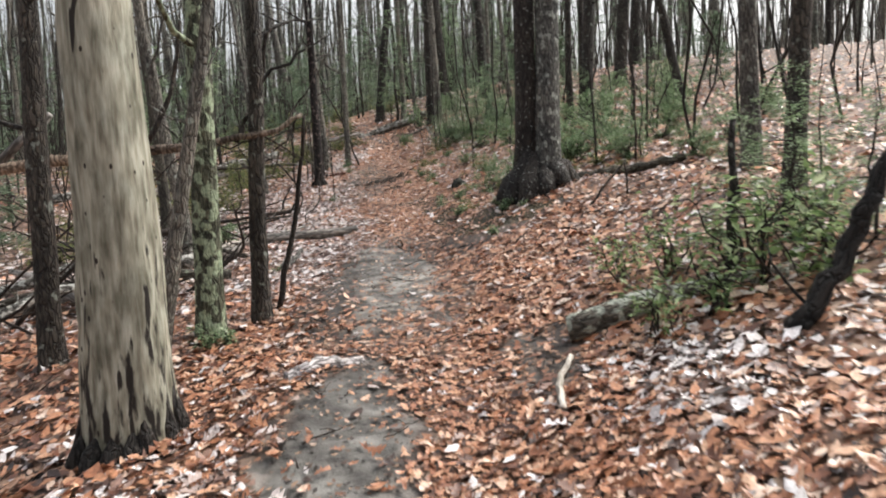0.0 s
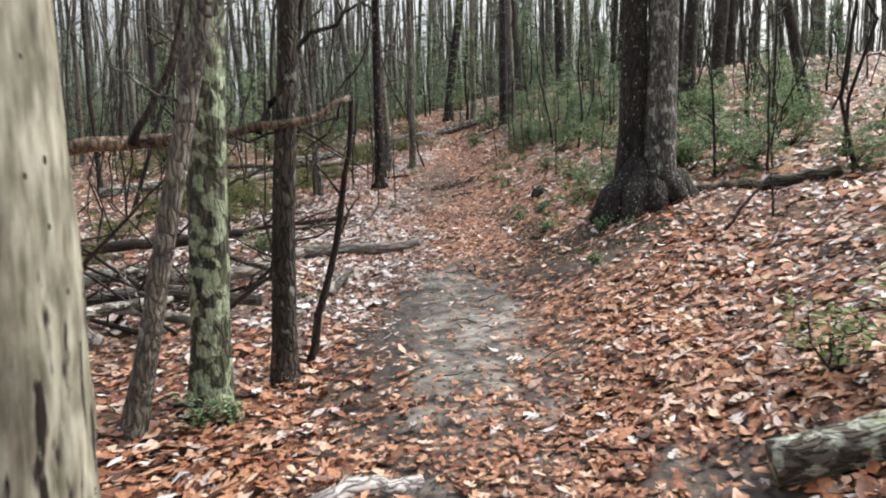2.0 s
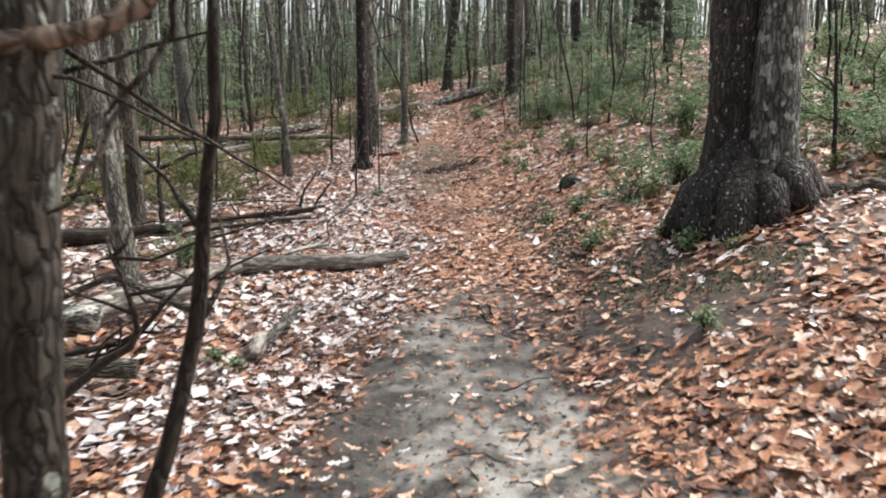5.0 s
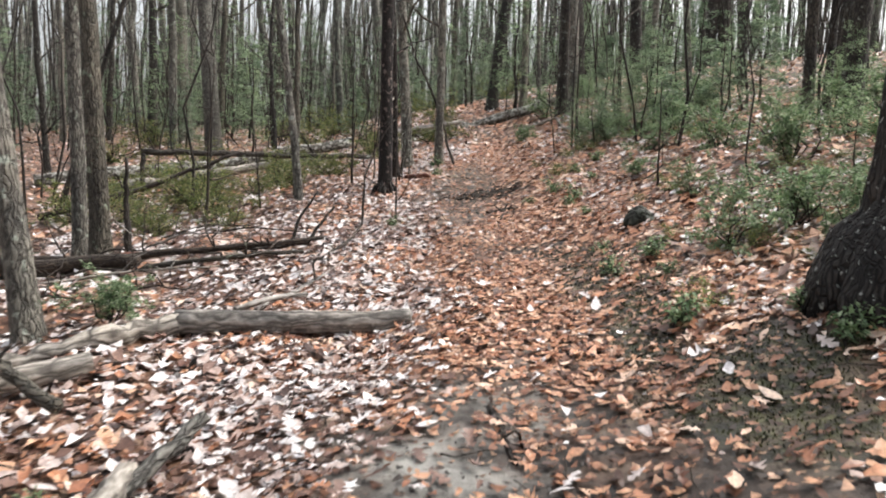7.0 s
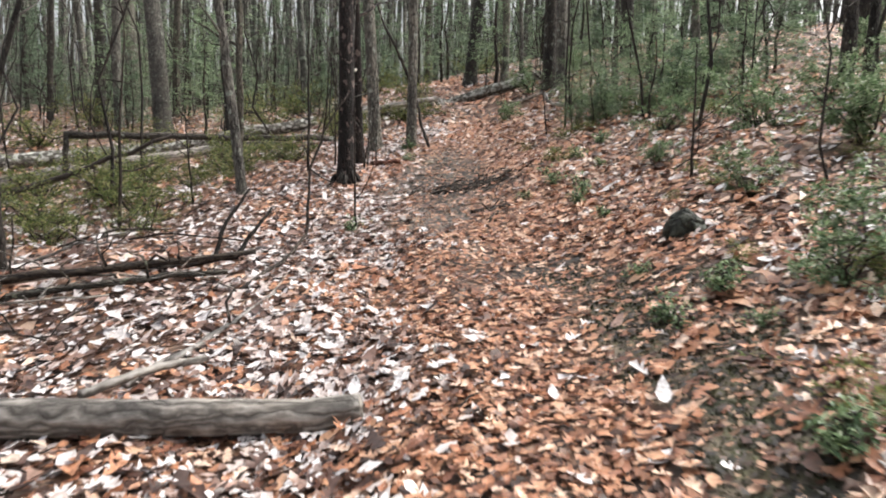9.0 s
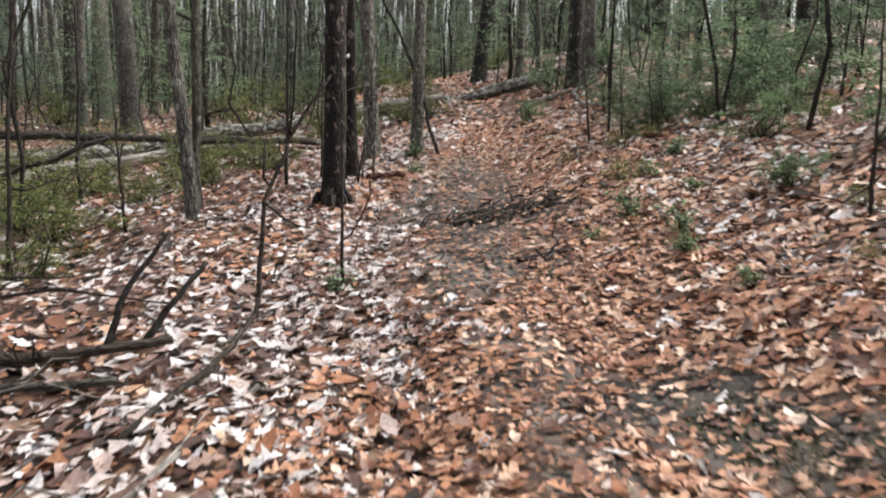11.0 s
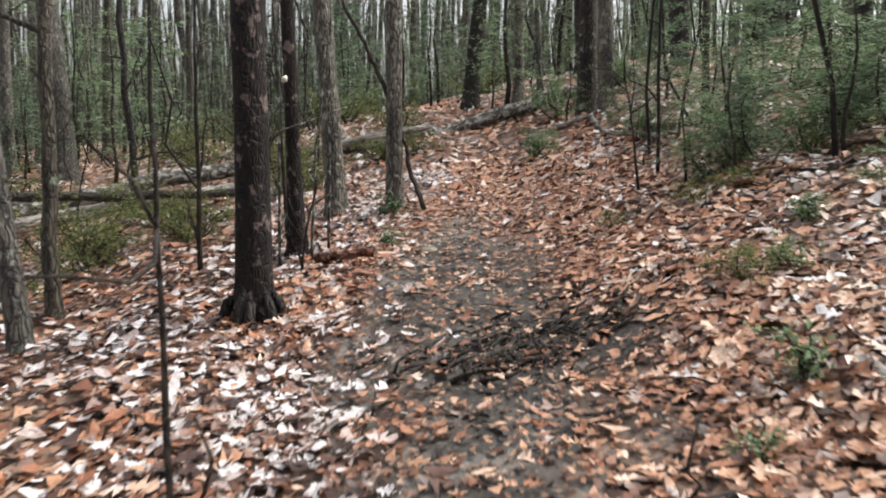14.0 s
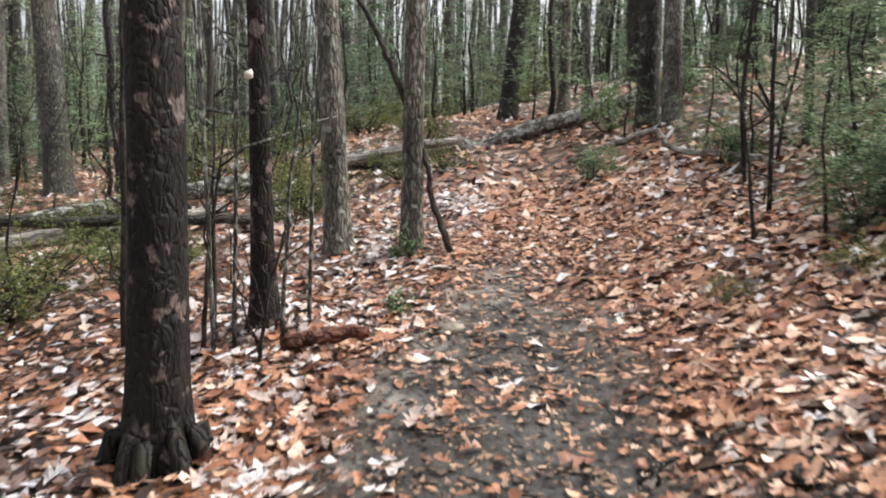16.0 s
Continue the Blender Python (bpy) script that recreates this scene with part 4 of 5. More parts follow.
# ---- undergrowth ----
def bush_meshes(width, height, count, leaf, mat, seed, stems=7):
    """Branching stems and a loose cloud of leaves round their ends."""
    r = np.random.default_rng(seed)
    st, pos, ahead = Shape(), [], []
    for _ in range(stems):
        th = r.uniform(0, 2 * np.pi)
        rad = width * 0.5 * r.uniform(0.2, 1.0)
        tip = np.array([np.cos(th) * rad, np.sin(th) * rad, height * r.uniform(0.5, 1.0)])
        p = bent((0, 0, -0.05), tip, 6, 0.25 * height, r)
        st.add(*tube(p, np.linspace(0.008 + 0.008 * height, 0.003, 6), 5, cap=False))
        for _ in range(5):
            a = p[r.integers(2, 6)]
            e = a + r.normal(size=3) * np.array([0.22, 0.22, 0.12]) * width * 0.8
            e[2] = max(e[2], 0.04)
            st.add(*tube(bent(a, e, 4, 0.05, r), np.linspace(0.004, 0.002, 4), 4, cap=False))
            m = max(3, count // (stems * 5))
            t = r.random((m, 1)) ** 0.6
            q = a * (1 - t) + e * t + r.normal(size=(m, 3)) * leaf * 0.5
            q[:, 2] = np.maximum(q[:, 2], 0.02)
            pos.append(q)
            dirs = r.normal(size=(m, 3)) + (e - a) / (np.linalg.norm(e - a) + 1e-6) * 0.8
            dirs[:, 2] *= 0.5
            ahead.append(dirs)
    pos, ahead = np.concatenate(pos), np.concatenate(ahead)
    up = np.tile([0, 0, 1.0], (len(pos), 1)) + r.normal(size=pos.shape) * 0.35
    v, f = leaves_at(pos, ahead, up, leaf * r.uniform(0.6, 1.25, len(pos)), 0.45, 0.12)
    return st.mesh("branchwork", TWIG), mesh_of("foliage", v, f, mat, False)


def hemlock_meshes(height, width, seed, tiers=16, dense=1.0, mat=HEMLOCK, needle=1.0, low=0.08):
    """A young evergreen: thin trunk, drooping tiers of flat sprays."""
    r = np.random.default_rng(seed)
    st, br, pos, ahead = Shape(), Shape(), [], []
    p = bent((0, 0, -0.1), (0, 0, height), 8, 0.12, r)
    st.add(*tube(p, np.linspace(0.012 * height + 0.004, 0.004, 8), 6))
    for k in range(tiers):
        for _ in range(5):
            h = height * (low + (0.98 - low) * (k + r.uniform(-0.6, 0.9)) / tiers)
            th = r.uniform(0, 2 * np.pi)
            L = width * 0.5 * (1.05 - 0.85 * k / tiers) * r.uniform(0.6, 1.15)
            o = np.array([np.cos(th), np.sin(th), 0])
            a = np.array([0, 0, h])
            e = a + o * L + np.array([0, 0, r.uniform(-0.25, 0.55) * L])
            b = bent(a, e, 4, 0.06 * L, r)
            b[:, 2] -= np.linspace(0, 1, 4) ** 2 * 0.15 * L
            br.add(*tube(b, np.linspace(0.005, 0.002, 4), 3, cap=False))
            m = int(75 * dense * (0.4 + L))
            t = r.uniform(0.2, 1.0, (m, 1))
            q = b[0] * (1 - t) + b[-1] * t
            side = np.cross(o, [0, 0, 1.0])
            sgn = r.choice([-1, 1], (m, 1))
            off = r.random((m, 1)) * L * 0.35 * (1.1 - t)
            dirs = side * sgn + o * 0.8 + np.array([0, 0, r.uniform(-0.3, 0.3)])
            pos.append(q + side * sgn * off * 0.8 + o * off * 0.4 + r.normal(size=(m, 3)) * 0.03)
            ahead.append(dirs + r.normal(size=(m, 3)) * 0.15)
    pos, ahead = np.concatenate(pos), np.concatenate(ahead)
    up = np.tile([0, 0, 1.0], (len(pos), 1)) + r.normal(size=pos.shape) * 0.45
    v, f = leaves_at(pos, ahead, up, needle * r.uniform(0.05, 0.11, len(pos)) * (0.8 + 0.1 * height), 0.3, 0.05)
    return st.mesh("trunk", TWIG), mesh_of("foliage", v, f, mat, False), br.mesh("branchwork", TWIG)


def plant(name, label, category, meshes, x, y, s=1.0, rot=0.0, group=""):
    th = holder(name, on(x, y), label, category, group)
    th.rotation_euler = (0, 0, rot)
    th.scale = (s, s, s)
    for me in meshes:
        tagged(part(me.name.split(".")[0], me, th), kind="" if me.name.startswith("trunk") else "stuff")
    return th


LAUREL = [bush_meshes(1.3, 0.75, 2500, 0.06, EVERGREEN, 200 + k, 9) for k in range(3)]
BROAD = [bush_meshes(0.75, 0.5, 190, 0.095, LIGHT_GREEN, 207 + k, 7) for k in range(2)]
SPRIG = [bush_meshes(0.35, 0.22, 200, 0.06, EVERGREEN, 210 + k, 5) for k in range(2)]
SCRUBS = [bush_meshes(1.5, 0.5, 2000, 0.05, SCRUB, 220 + k, 14) for k in range(3)]
TUFTS = [bush_meshes(1.5, 0.5, 700, 0.08, SCRUB, 225 + k, 8) for k in range(2)]
HEM = [hemlock_meshes(2.4, 1.9, 230, 15, 0.9), hemlock_meshes(4.5, 2.8, 231, 16, 0.3), hemlock_meshes(1.3, 1.3, 232, 9, 0.9), hemlock_meshes(2.6, 2.0, 233, 12, 0.5),
       hemlock_meshes(1.6, 1.5, 234, 8, 1.0, PINE, 0.62, 0.15), hemlock_meshes(2.6, 2.3, 235, 9, 0.6, PINE, 0.66, 0.2), hemlock_meshes(5.0, 2.6, 236, 14, 0.3, PINE, 0.95, 0.15)]
GL = "evergreen bushes on the bank"
for k, (x, y, s) in enumerate(((0.85, 12.55, 0.6), (1.35, 12.9, 0.65), (1.75, 12.4, 0.5), (1.7, 21.3, 1.0),
                               (2.4, 22.5, 1.0), (2.5, 13.6, 0.9), (3.3, 14.6, 1.0), (2.0, 15.2, 0.8), (1.6, 16.8, 0.8), (1.0, 18.2, 0.55), (0.2, 22.9, 0.6), (-1.0, 23.6, 0.5), (-0.6, 26.4, 0.8), (0.5, 27.2, 0.9), (2.9, 11.8, 0.7), (1.5, 12.0, 0.6), (2.2, 12.6, 0.7), (3.0, 12.9, 0.7), (3.9, 13.4, 0.8), (4.6, 15.4, 0.9), (5.4, 17.5, 1.0), (3.0, 16.4, 0.8), (4.2, 18.6, 0.9), (6.2, 20.5, 1.1), (5.0, 22.5, 1.1), (7.3, 24, 1.2), (3.4, 10.2, 0.6), (4.4, 11.5, 0.7), (5.6, 13.2, 0.8), (2.6, 17.6, 0.7), (0.9, 14.4, 0.4), (0.6, 16.2, 0.35))):
    plant("evergreen_bush", "low evergreen bush with small glossy leaves on the bank", "bush", LAUREL[k % 3], x, y, s, k * 1.3, GL)
for k, (x, y, s) in enumerate(((0.45, 20.15, 0.6), (1.0, 20.0, 0.6), (0.15, 19.65, 0.42), (1.7, 20.8, 0.8), (0.7, 21.4, 0.6), (1.5, 19.2, 0.6))):
    plant("evergreen_bush", "bushy evergreen with light green leaves beside the bend", "bush", LAUREL[(k + 1) % 3], x, y, s, k * 0.8, GL)
for k, (x, y, s) in enumerate(((1.25, 4.5, 0.6), (1.6, 4.55, 0.85), (1.95, 4.75, 1.1), (2.3, 4.5, 1.0), (1.55, 5.25, 0.8), (2.4, 5.3, 1.1), (1.3, 5.6, 0.6))):
    plant("evergreen_bush", "light green leafy evergreen bush growing over a log", "bush", BROAD[k % 2], x, y, s, k * 1.3, "light bushes over the log")
plant("hemlock_sapling", "small feathery green hemlock beside the trail", "tree", HEM[2], 0.45, 19.75, 0.6, 0.4, "young hemlocks")
plant("evergreen_bush", "small bright green evergreen bush behind a log", "bush", LAUREL[1], -3.35, 11.75, 0.5, 2.0)
for k, (x, y) in enumerate(((-0.66, 16.0), (-0.2, 15.4), (-0.35, 16.4), (-0.05, 14.7), (-2.15, 15.3), (0.25, 11.1), (0.35, 12.2), (-1.72, 6.05), (-1.85, 6.0), (-2.2, 9.4), (-0.1, 17.4), (0.2, 18.0), (0.0, 13.3), (0.6, 8.9), (-2.42, 20.92), (-2.55, 20.9), (-2.3, 19.5), (0.85, 10.45), (1.1, 10.2), (0.8, 10.9), (-0.1, 15.9), (0.1, 16.6), (0.0, 12.4), (0.3, 12.7), (-2.0, 9.15))):
    plant("green_sprig", "small evergreen seedling among fallen leaves", "plant", SPRIG[k % 2], x, y, 0.42 + 0.15 * (k % 3), k * 2.1, "seedlings in the leaf litter")
for k, (x, y, s) in enumerate(((-4.9, 17.0, 0.8), (-5.6, 17.6, 1.0), (-4.9, 19.8, 0.8), (-4.3, 20.6, 0.8), (-5.4, 20.8, 1.0), (-4.2, 23.9, 1.0), (-5.3, 15.9, 0.7), (-6.4, 19.0, 1.1), (-3.9, 22.9, 0.8), (-7.2, 17.3, 1.1), (-8.6, 24.2, 1.3), (-6.6, 26.5, 1.2), (-3.4, 27.8, 1.0), (-7.0, 30, 1.5), (-9.5, 32, 1.5), (-5.2, 31, 1.3), (-11.5, 25, 1.4), (-13, 30, 1.6), (-4.8, 35, 1.5), (-2.0, 33, 1.3), (-8.5, 36, 1.7), (-5.0, 18.6, 0.7), (-5.9, 16.6, 0.8), (-6.6, 20.4, 0.9), (-5.0, 21.7, 0.8), (-4.6, 24.9, 0.9), (-6.0, 22.9, 0.9), (-7.6, 19.2, 1.0), (-8.4, 22.0, 1.0), (-4.4, 15.9, 0.5), (-7.2, 15.2, 0.9), (-3.2, 24.6, 0.7), (-2.7, 25.2, 0.6), (-6.5, 12.8, 0.8))):
    plant("scrub_bush", "straggly yellow-green scrub in the hollow", "bush", SCRUBS[k % 3], x, y, s, k * 0.9, "scrub in the hollow")
for k, (x, y, s, m) in enumerate(((1.6, 23.6, 0.75, 0), (1.0, 25.6, 0.75, 0), (2.6, 24.6, 0.9, 0), (3.6, 22.8, 0.9, 0), (1.5, 19.9, 0.8, 2), (2.4, 20.6, 0.9, 2), (-0.2, 32, 1.0, 1), (2.2, 33, 1.0, 1), (-3.5, 37, 1.1, 1), (5, 30, 1.0, 1), (-7.0, 44, 1.2, 1), (-1.5, 42, 1.2, 1), (4, 40, 1.2, 1), (-11, 40, 1.2, 1), (-14, 38, 1.1, 1), (-17, 34, 1.1, 1), (-10, 46, 1.3, 1), (-19, 44, 1.3, 1), (-8, 13.5, 0.9, 0), (-10, 17, 0.9, 1), (-13, 22, 1.0, 1), (7.5, 21, 0.9, 0), (8.5, 27, 1.0, 1), (6, 35, 1.1, 1), (1.0, 46, 1.3, 1), (-4.5, 50, 1.4, 1), (-15, 52, 1.4, 1), (-22, 40, 1.2, 1), (-24, 50, 1.4, 1), (-6, 28.5, 0.6, 0), (0.8, 36, 1.1, 1), (9, 40, 1.2, 1), (-2.8, 46, 1.3, 1))):
    plant("hemlock_sapling", "young feathery green hemlock on the bank" if m != 1 else "feathery green hemlock in the wood", "tree", HEM[m], x, y, s, k * 1.7, "young hemlocks")

for k, (x, y, s, m) in enumerate(((2.0, 5.15, 0.62, 4), (2.45, 5.5, 0.75, 4), (2.75, 4.9, 0.6, 4), (3.1, 6.2, 0.6, 4))):
    plant("pine_sapling", "light green feathery pine sapling on the bank", "tree", HEM[m], x, y, s, k * 1.9, "pine saplings at the start")
for k, (x, y, s, m) in enumerate(((0.0, 19.85, 0.36, 5), (0.25, 19.5, 0.4, 5), (0.3, 22.6, 0.5, 5), (0.75, 22.1, 0.5, 5), (1.0, 19.4, 0.55, 5), (1.35, 20.6, 0.7, 5), (0.75, 21.5, 0.6, 5), (1.9, 21.9, 0.8, 5), (2.2, 19.6, 0.6, 5), (0.2, 23.9, 0.45, 5), (-0.5, 25.2, 0.45, 5), (1.2, 23.0, 0.6, 5), (2.9, 20.9, 0.8, 5), (0.1, 27.6, 0.6, 5), (-1.7, 28.9, 0.6, 5), (2.7, 16.2, 0.4, 5), (3.4, 17.6, 0.5, 5), (3.0, 14.2, 0.35, 5), (4.4, 14.6, 0.45, 5), (2.0, 13.6, 0.28, 5), (4.8, 17.0, 0.6, 5))):
    plant("hemlock_sapling", "airy light green hemlock sapling on the bank", "tree", HEM[m], x, y, s, k * 1.1, "young hemlocks")

hr = np.random.default_rng(77)
# Far hemlocks take the lighter needles, their colour standing in for mist.
for k in range(40):
    y = hr.uniform(27, 54)
    plant("hemlock_sapling", "mist-lightened green hemlock among the far trunks", "tree", HEM[6], float(trail_x(y)) + hr.uniform(-22, 12), y, hr.uniform(0.6, 1.15), hr.uniform(0, 6), "young hemlocks")
for k in range(22):
    x, y = hr.uniform(-18, 5), hr.uniform(33, 60)
    plant("hemlock_sapling", "feathery green hemlock in the wood", "tree", HEM[1], x, y, hr.uniform(0.6, 1.1), hr.uniform(0, 6), "young hemlocks")

for k in range(10):
    plant("hemlock_sapling", "feathery green hemlock in the wood", "tree", HEM[1], hr.uniform(-42, -18), hr.uniform(40, 62), hr.uniform(0.9, 1.5), hr.uniform(0, 6), "young hemlocks")

for k in range(14):
    plant("hemlock_sapling", "feathery green hemlock in the wood", "tree", HEM[3], hr.uniform(-24, -5), hr.uniform(28, 48), hr.uniform(0.8, 1.5), hr.uniform(0, 6), "young hemlocks")
for k in range(30):
    y = hr.uniform(10.8, 20)
    plant("low_scrub", "low yellow-green scrub tuft on the bank", "plant", TUFTS[k % 2], float(trail_x(y)) + hr.uniform(0.8, 3.6), y, hr.uniform(0.14, 0.36), hr.uniform(0, 6), "low scrub on the bank")

# ---- the wood around ----
wood = []
for k, (d, mat) in enumerate(((0.22, BARK_DARK), (0.3, BARK_GREY), (0.16, BARK_HAZE), (0.12, BARK_GREY), (0.26, BARK_HAZE), (0.1, BARK_DARK))):
    wood.append((d, mat))
placed = [(o.location.x, o.location.y) for o in scene.objects if o.parent is None and o.get("category") == "tree"]
spots = []
fr = np.random.default_rng(21)
while len(spots) < 270:
    x, y = fr.uniform(-34, 30), fr.uniform(-22, 66)
    u = x - float(trail_x(y))
    if -2.6 < u < 2.8 or (-9 < u < 5.5 and -2 < y < 24) or (y > 20 and -3.5 < u < 5 and y < 31):
        continue
    if any((x - a) ** 2 + (y - b) ** 2 < 1.2 for a, b in placed + spots):
        continue
    spots.append((x, y))
first = {}
for k, (x, y) in enumerate(spots):
    i = k % 6
    d, mat = wood[i]
    s = fr.uniform(0.5, 1.15)
    if i not in first:
        first[i] = tree("forest_tree", {BARK_DARK: "dark bare-limbed tree deep in the wood", BARK_GREY: "grey bare-limbed tree deep in the wood", BARK_HAZE: "haze-pale lichened bare-limbed tree deep in the wood"}[mat],
                        x, y, d, mat, (fr.normal() * 0.02, 0), 14, 300 + i, 0.35, "trees of the wood", 10, 8, 0.5, 0.18)
    else:
        copy_thing(first[i], pose(x, y, float(land(x, y)), fr.normal() * 2.2, fr.normal() * 2.2, fr.uniform(0, 360)) @ Matrix.Diagonal((s, s, fr.uniform(0.85, 1.2), 1)))


def far_woods():
    """Distant trunks, too many to count."""
    r = np.random.default_rng(33)
    groups = [Shape(), Shape()]
    made = 0
    while made < 1600:
        a = r.uniform(0, 2 * np.pi) if 900 < made < 1250 else r.uniform(-0.75, 0.75 if made < 1250 else 0.12)
        dist = r.uniform(34, 150)
        x, y = math.sin(a) * dist - 2, math.cos(a) * dist + 12
        if -34 < x < 30 and -22 < y < 48 and r.random() < 0.85:
            continue
        z = float(land(x, y))
        h, d = r.uniform(11, 19), r.uniform(0.1, 0.4)
        lean = r.normal(size=2) * 0.05
        zz = np.array([-0.3, 0.3, h * 0.3, h * 0.65, h])
        p = np.stack([x + lean[0] * zz + r.normal(size=5) * 0.2, y + lean[1] * zz, z + zz], -1)
        sh = groups[made % 2]
        sh.add(*tube(p, d * 0.5 * np.array([1.2, 1, 0.85, 0.6, 0.15]), 6, cap=False))
        for _ in range(5):
            i = r.integers(2, 4)
            b0 = p[i] + (p[i + 1] - p[i]) * r.random()
            th = r.uniform(0, 6.28)
            L = r.uniform(1.0, 3.0)
            sh.add(*tube(np.stack([b0, b0 + np.array([math.cos(th) * L * 0.5, math.sin(th) * L * 0.5, L * 0.35]), b0 + np.array([math.cos(th) * L, math.sin(th) * L, L * 0.9])]), [0.03, 0.02, 0.006], 3, cap=False))
        made += 1
    for sh, mat, tone in zip(groups, (BARK_HAZE, BARK_GREY), ("pale grey", "grey")):
        tagged(new("far_woods", sh.mesh("far_woods", mat)), f"distant {tone} bare trunks of the wood", "woods", kind="stuff")


far_woods()


def thickets():
    """Bare saplings and brush between the trunks."""
    r = np.random.default_rng(34)
    sh = Shape()
    made = 0
    while made < 640:
        x, y = r.uniform(-24, 14), r.uniform(-4, 52)
        u = x - float(trail_x(y))
        if -2.0 < u < 1.5 or (-5.5 < u < 3.4 and y < 12) or (-4 < u < 2 and y < 20):
            continue
        z = float(land(x, y))
        h = r.uniform(1.2, 5.5)
        p = bent((x, y, z - 0.05), (x + r.normal() * 0.2 * h * 0.4, y + r.normal() * 0.08 * h, z + h), 7, 0.1 * h, r)
        sh.add(*tube(p, np.linspace(0.004 + 0.0042 * h, 0.003, 7), 5, cap=False))
        for _ in range(6):
            a = p[r.integers(1, 6)]
            e = a + np.array([r.normal() * 0.3, r.normal() * 0.3, r.uniform(0.1, 0.5)])
            sh.add(*tube(bent(a, e, 4, 0.06, r), np.linspace(0.005, 0.002, 4), 3, cap=False))
        made += 1
    tagged(new("brush", sh.mesh("brush", TWIG)), "thin bare saplings and twigs between the trunks", "brush", kind="stuff")


thickets()


# ---- roots and twigs on the trail ----
def root_mat():
    th = holder("root_tangle", on(-1.2, 17.2), "black wet tangle of roots and twigs on the trail", "roots")
    r = np.random.default_rng(44)
    for _ in range(130):
        q = r.normal(0, 0.27)
        x, y = -1.2 + q + r.normal(0, 0.1), 17.2 + 0.6 * q + r.normal(0, 0.2)
        a = r.normal(0.7, 0.5)
        L = r.uniform(0.08, 0.3)
        pts = bent(on(x - math.cos(a) * L / 2, y - math.sin(a) * L / 2, 0.01), on(x + math.cos(a) * L / 2, y + math.sin(a) * L / 2, r.uniform(0.01, 0.05)), 5, 0.04, r)
        v, f = tube(pts - np.array(th.location), np.linspace(0.01, 0.004, 5) * r.uniform(0.5, 1.4), 5, 0.1, r)
        part("root", mesh_of("root", v, f, TWIG), th)


root_mat()


def twig_litter():
    r = np.random.default_rng(45)
    sh = Shape()
    for _ in range(800):
        y = r.uniform(1.5, 26)
        x = float(trail_x(y)) + r.normal() * 2.6
        a, L = r.uniform(0, 3.14), r.uniform(0.05, 0.32)
        dx, dy = math.cos(a) * L / 2, math.sin(a) * L / 2
        p = bent(on(x - dx, y - dy, 0.02), on(x + dx, y + dy, 0.03), 5, 0.05 * L + 0.01, r)
        sh.add(*tube(p, np.linspace(0.005, 0.002, 5) * r.uniform(0.4, 1.4), 4, cap=False))
    tagged(new("twigs", sh.mesh("twigs", TWIG)), "small dark twigs strewn over the leaves", "twigs", kind="stuff")


twig_litter()


# ---- fallen leaves ----
def oak_leaf(lobed=True, coarse=False):
    """An oak leaf, one long: seven stations of left edge, midrib and right edge, the tips of the lobes swept forward."""
    t = np.array([0, 0.2, 0.3, 0.5, 0.58, 0.78, 1.0])
    w = np.array([0.012, 0.22, 0.07, 0.36, 0.085, 0.24, 0.02]) if lobed else np.array([0.012, 0.16, 0.18, 0.26, 0.22, 0.16, 0.02])
    e = t + np.array([0, 0.07, 0.0, 0.07, 0.0, 0.06, 0.0]) if lobed else t
    v = np.stack([np.stack([e - 0.5, -w, 0 * t], -1), np.stack([t - 0.5, 0 * w, 0 * t], -1), np.stack([e - 0.47, w * 0.93, 0 * t], -1)], 1)
    if coarse:
        v = v[[0, 1, 3, 6]]
    f = []
    for i in range(len(v) - 1):
        for k in range(2):
            f.append([i * 3 + k, i * 3 + k + 1, i * 3 + 3 + k + 1, i * 3 + 3 + k])
    return v.reshape(-1, 3), np.array(f)


def scatter(x, y, size, r, simple=False, tilt=0.26, coarse=False):
    """Curled leaves lying on the ground at the places given."""
    n = len(x)
    if simple:
        v0 = np.array([[-0.5, 0, 0], [0, -0.3, 0], [0.5, 0, 0], [0, 0.3, 0]])
        f0 = np.array([[0, 1, 2, 3]])
        tpl = np.tile(v0, (n, 1, 1))
        tpl[:, [0, 2], 2] += r.uniform(-0.05, 0.3, (n, 1))
    else:
        va, f0 = oak_leaf(True, coarse)
        vb, _ = oak_leaf(False, coarse)
        pick = r.random(n) < 0.7
        tpl = np.where(pick[:, None, None], va[None], vb[None]).astype(float)
        curl, roll, twist = r.normal(0.15, 0.3, (n, 1)), r.normal(0.25, 0.6, (n, 1)), r.normal(0, 0.35, (n, 1))
        tpl[..., 2] = curl * tpl[..., 0] ** 2 + roll * tpl[..., 1] ** 2 * 2 + twist * tpl[..., 0] * tpl[..., 1] * 2
        tpl[..., 1] *= r.uniform(0.75, 1.2, (n, 1))
    yaw = r.uniform(0, 2 * np.pi, n)
    c, s = np.cos(yaw)[:, None], np.sin(yaw)[:, None]
    L = size[:, None]
    lx = (tpl[..., 0] * c - tpl[..., 1] * s) * L
    ly = (tpl[..., 0] * s + tpl[..., 1] * c) * L
    lz = tpl[..., 2] * L
    e = 0.05
    gx = (land(x + e, y) - land(x - e, y)) / (2 * e) + r.normal(0, tilt, n)
    gy = (land(x, y + e) - land(x, y - e)) / (2 * e) + r.normal(0, tilt, n)
    z = land(x, y) + r.uniform(0.004, 0.035, n) + 0.06 * size
    wz = z[:, None] + lz + lx * gx[:, None] + ly * gy[:, None]
    v = np.stack([x[:, None] + lx, y[:, None] + ly, wz], -1)
    m = v.shape[1]
    f = (f0[None] + (np.arange(n) * m)[:, None, None]).reshape(-1, 4)
    return v.reshape(-1, 3), f


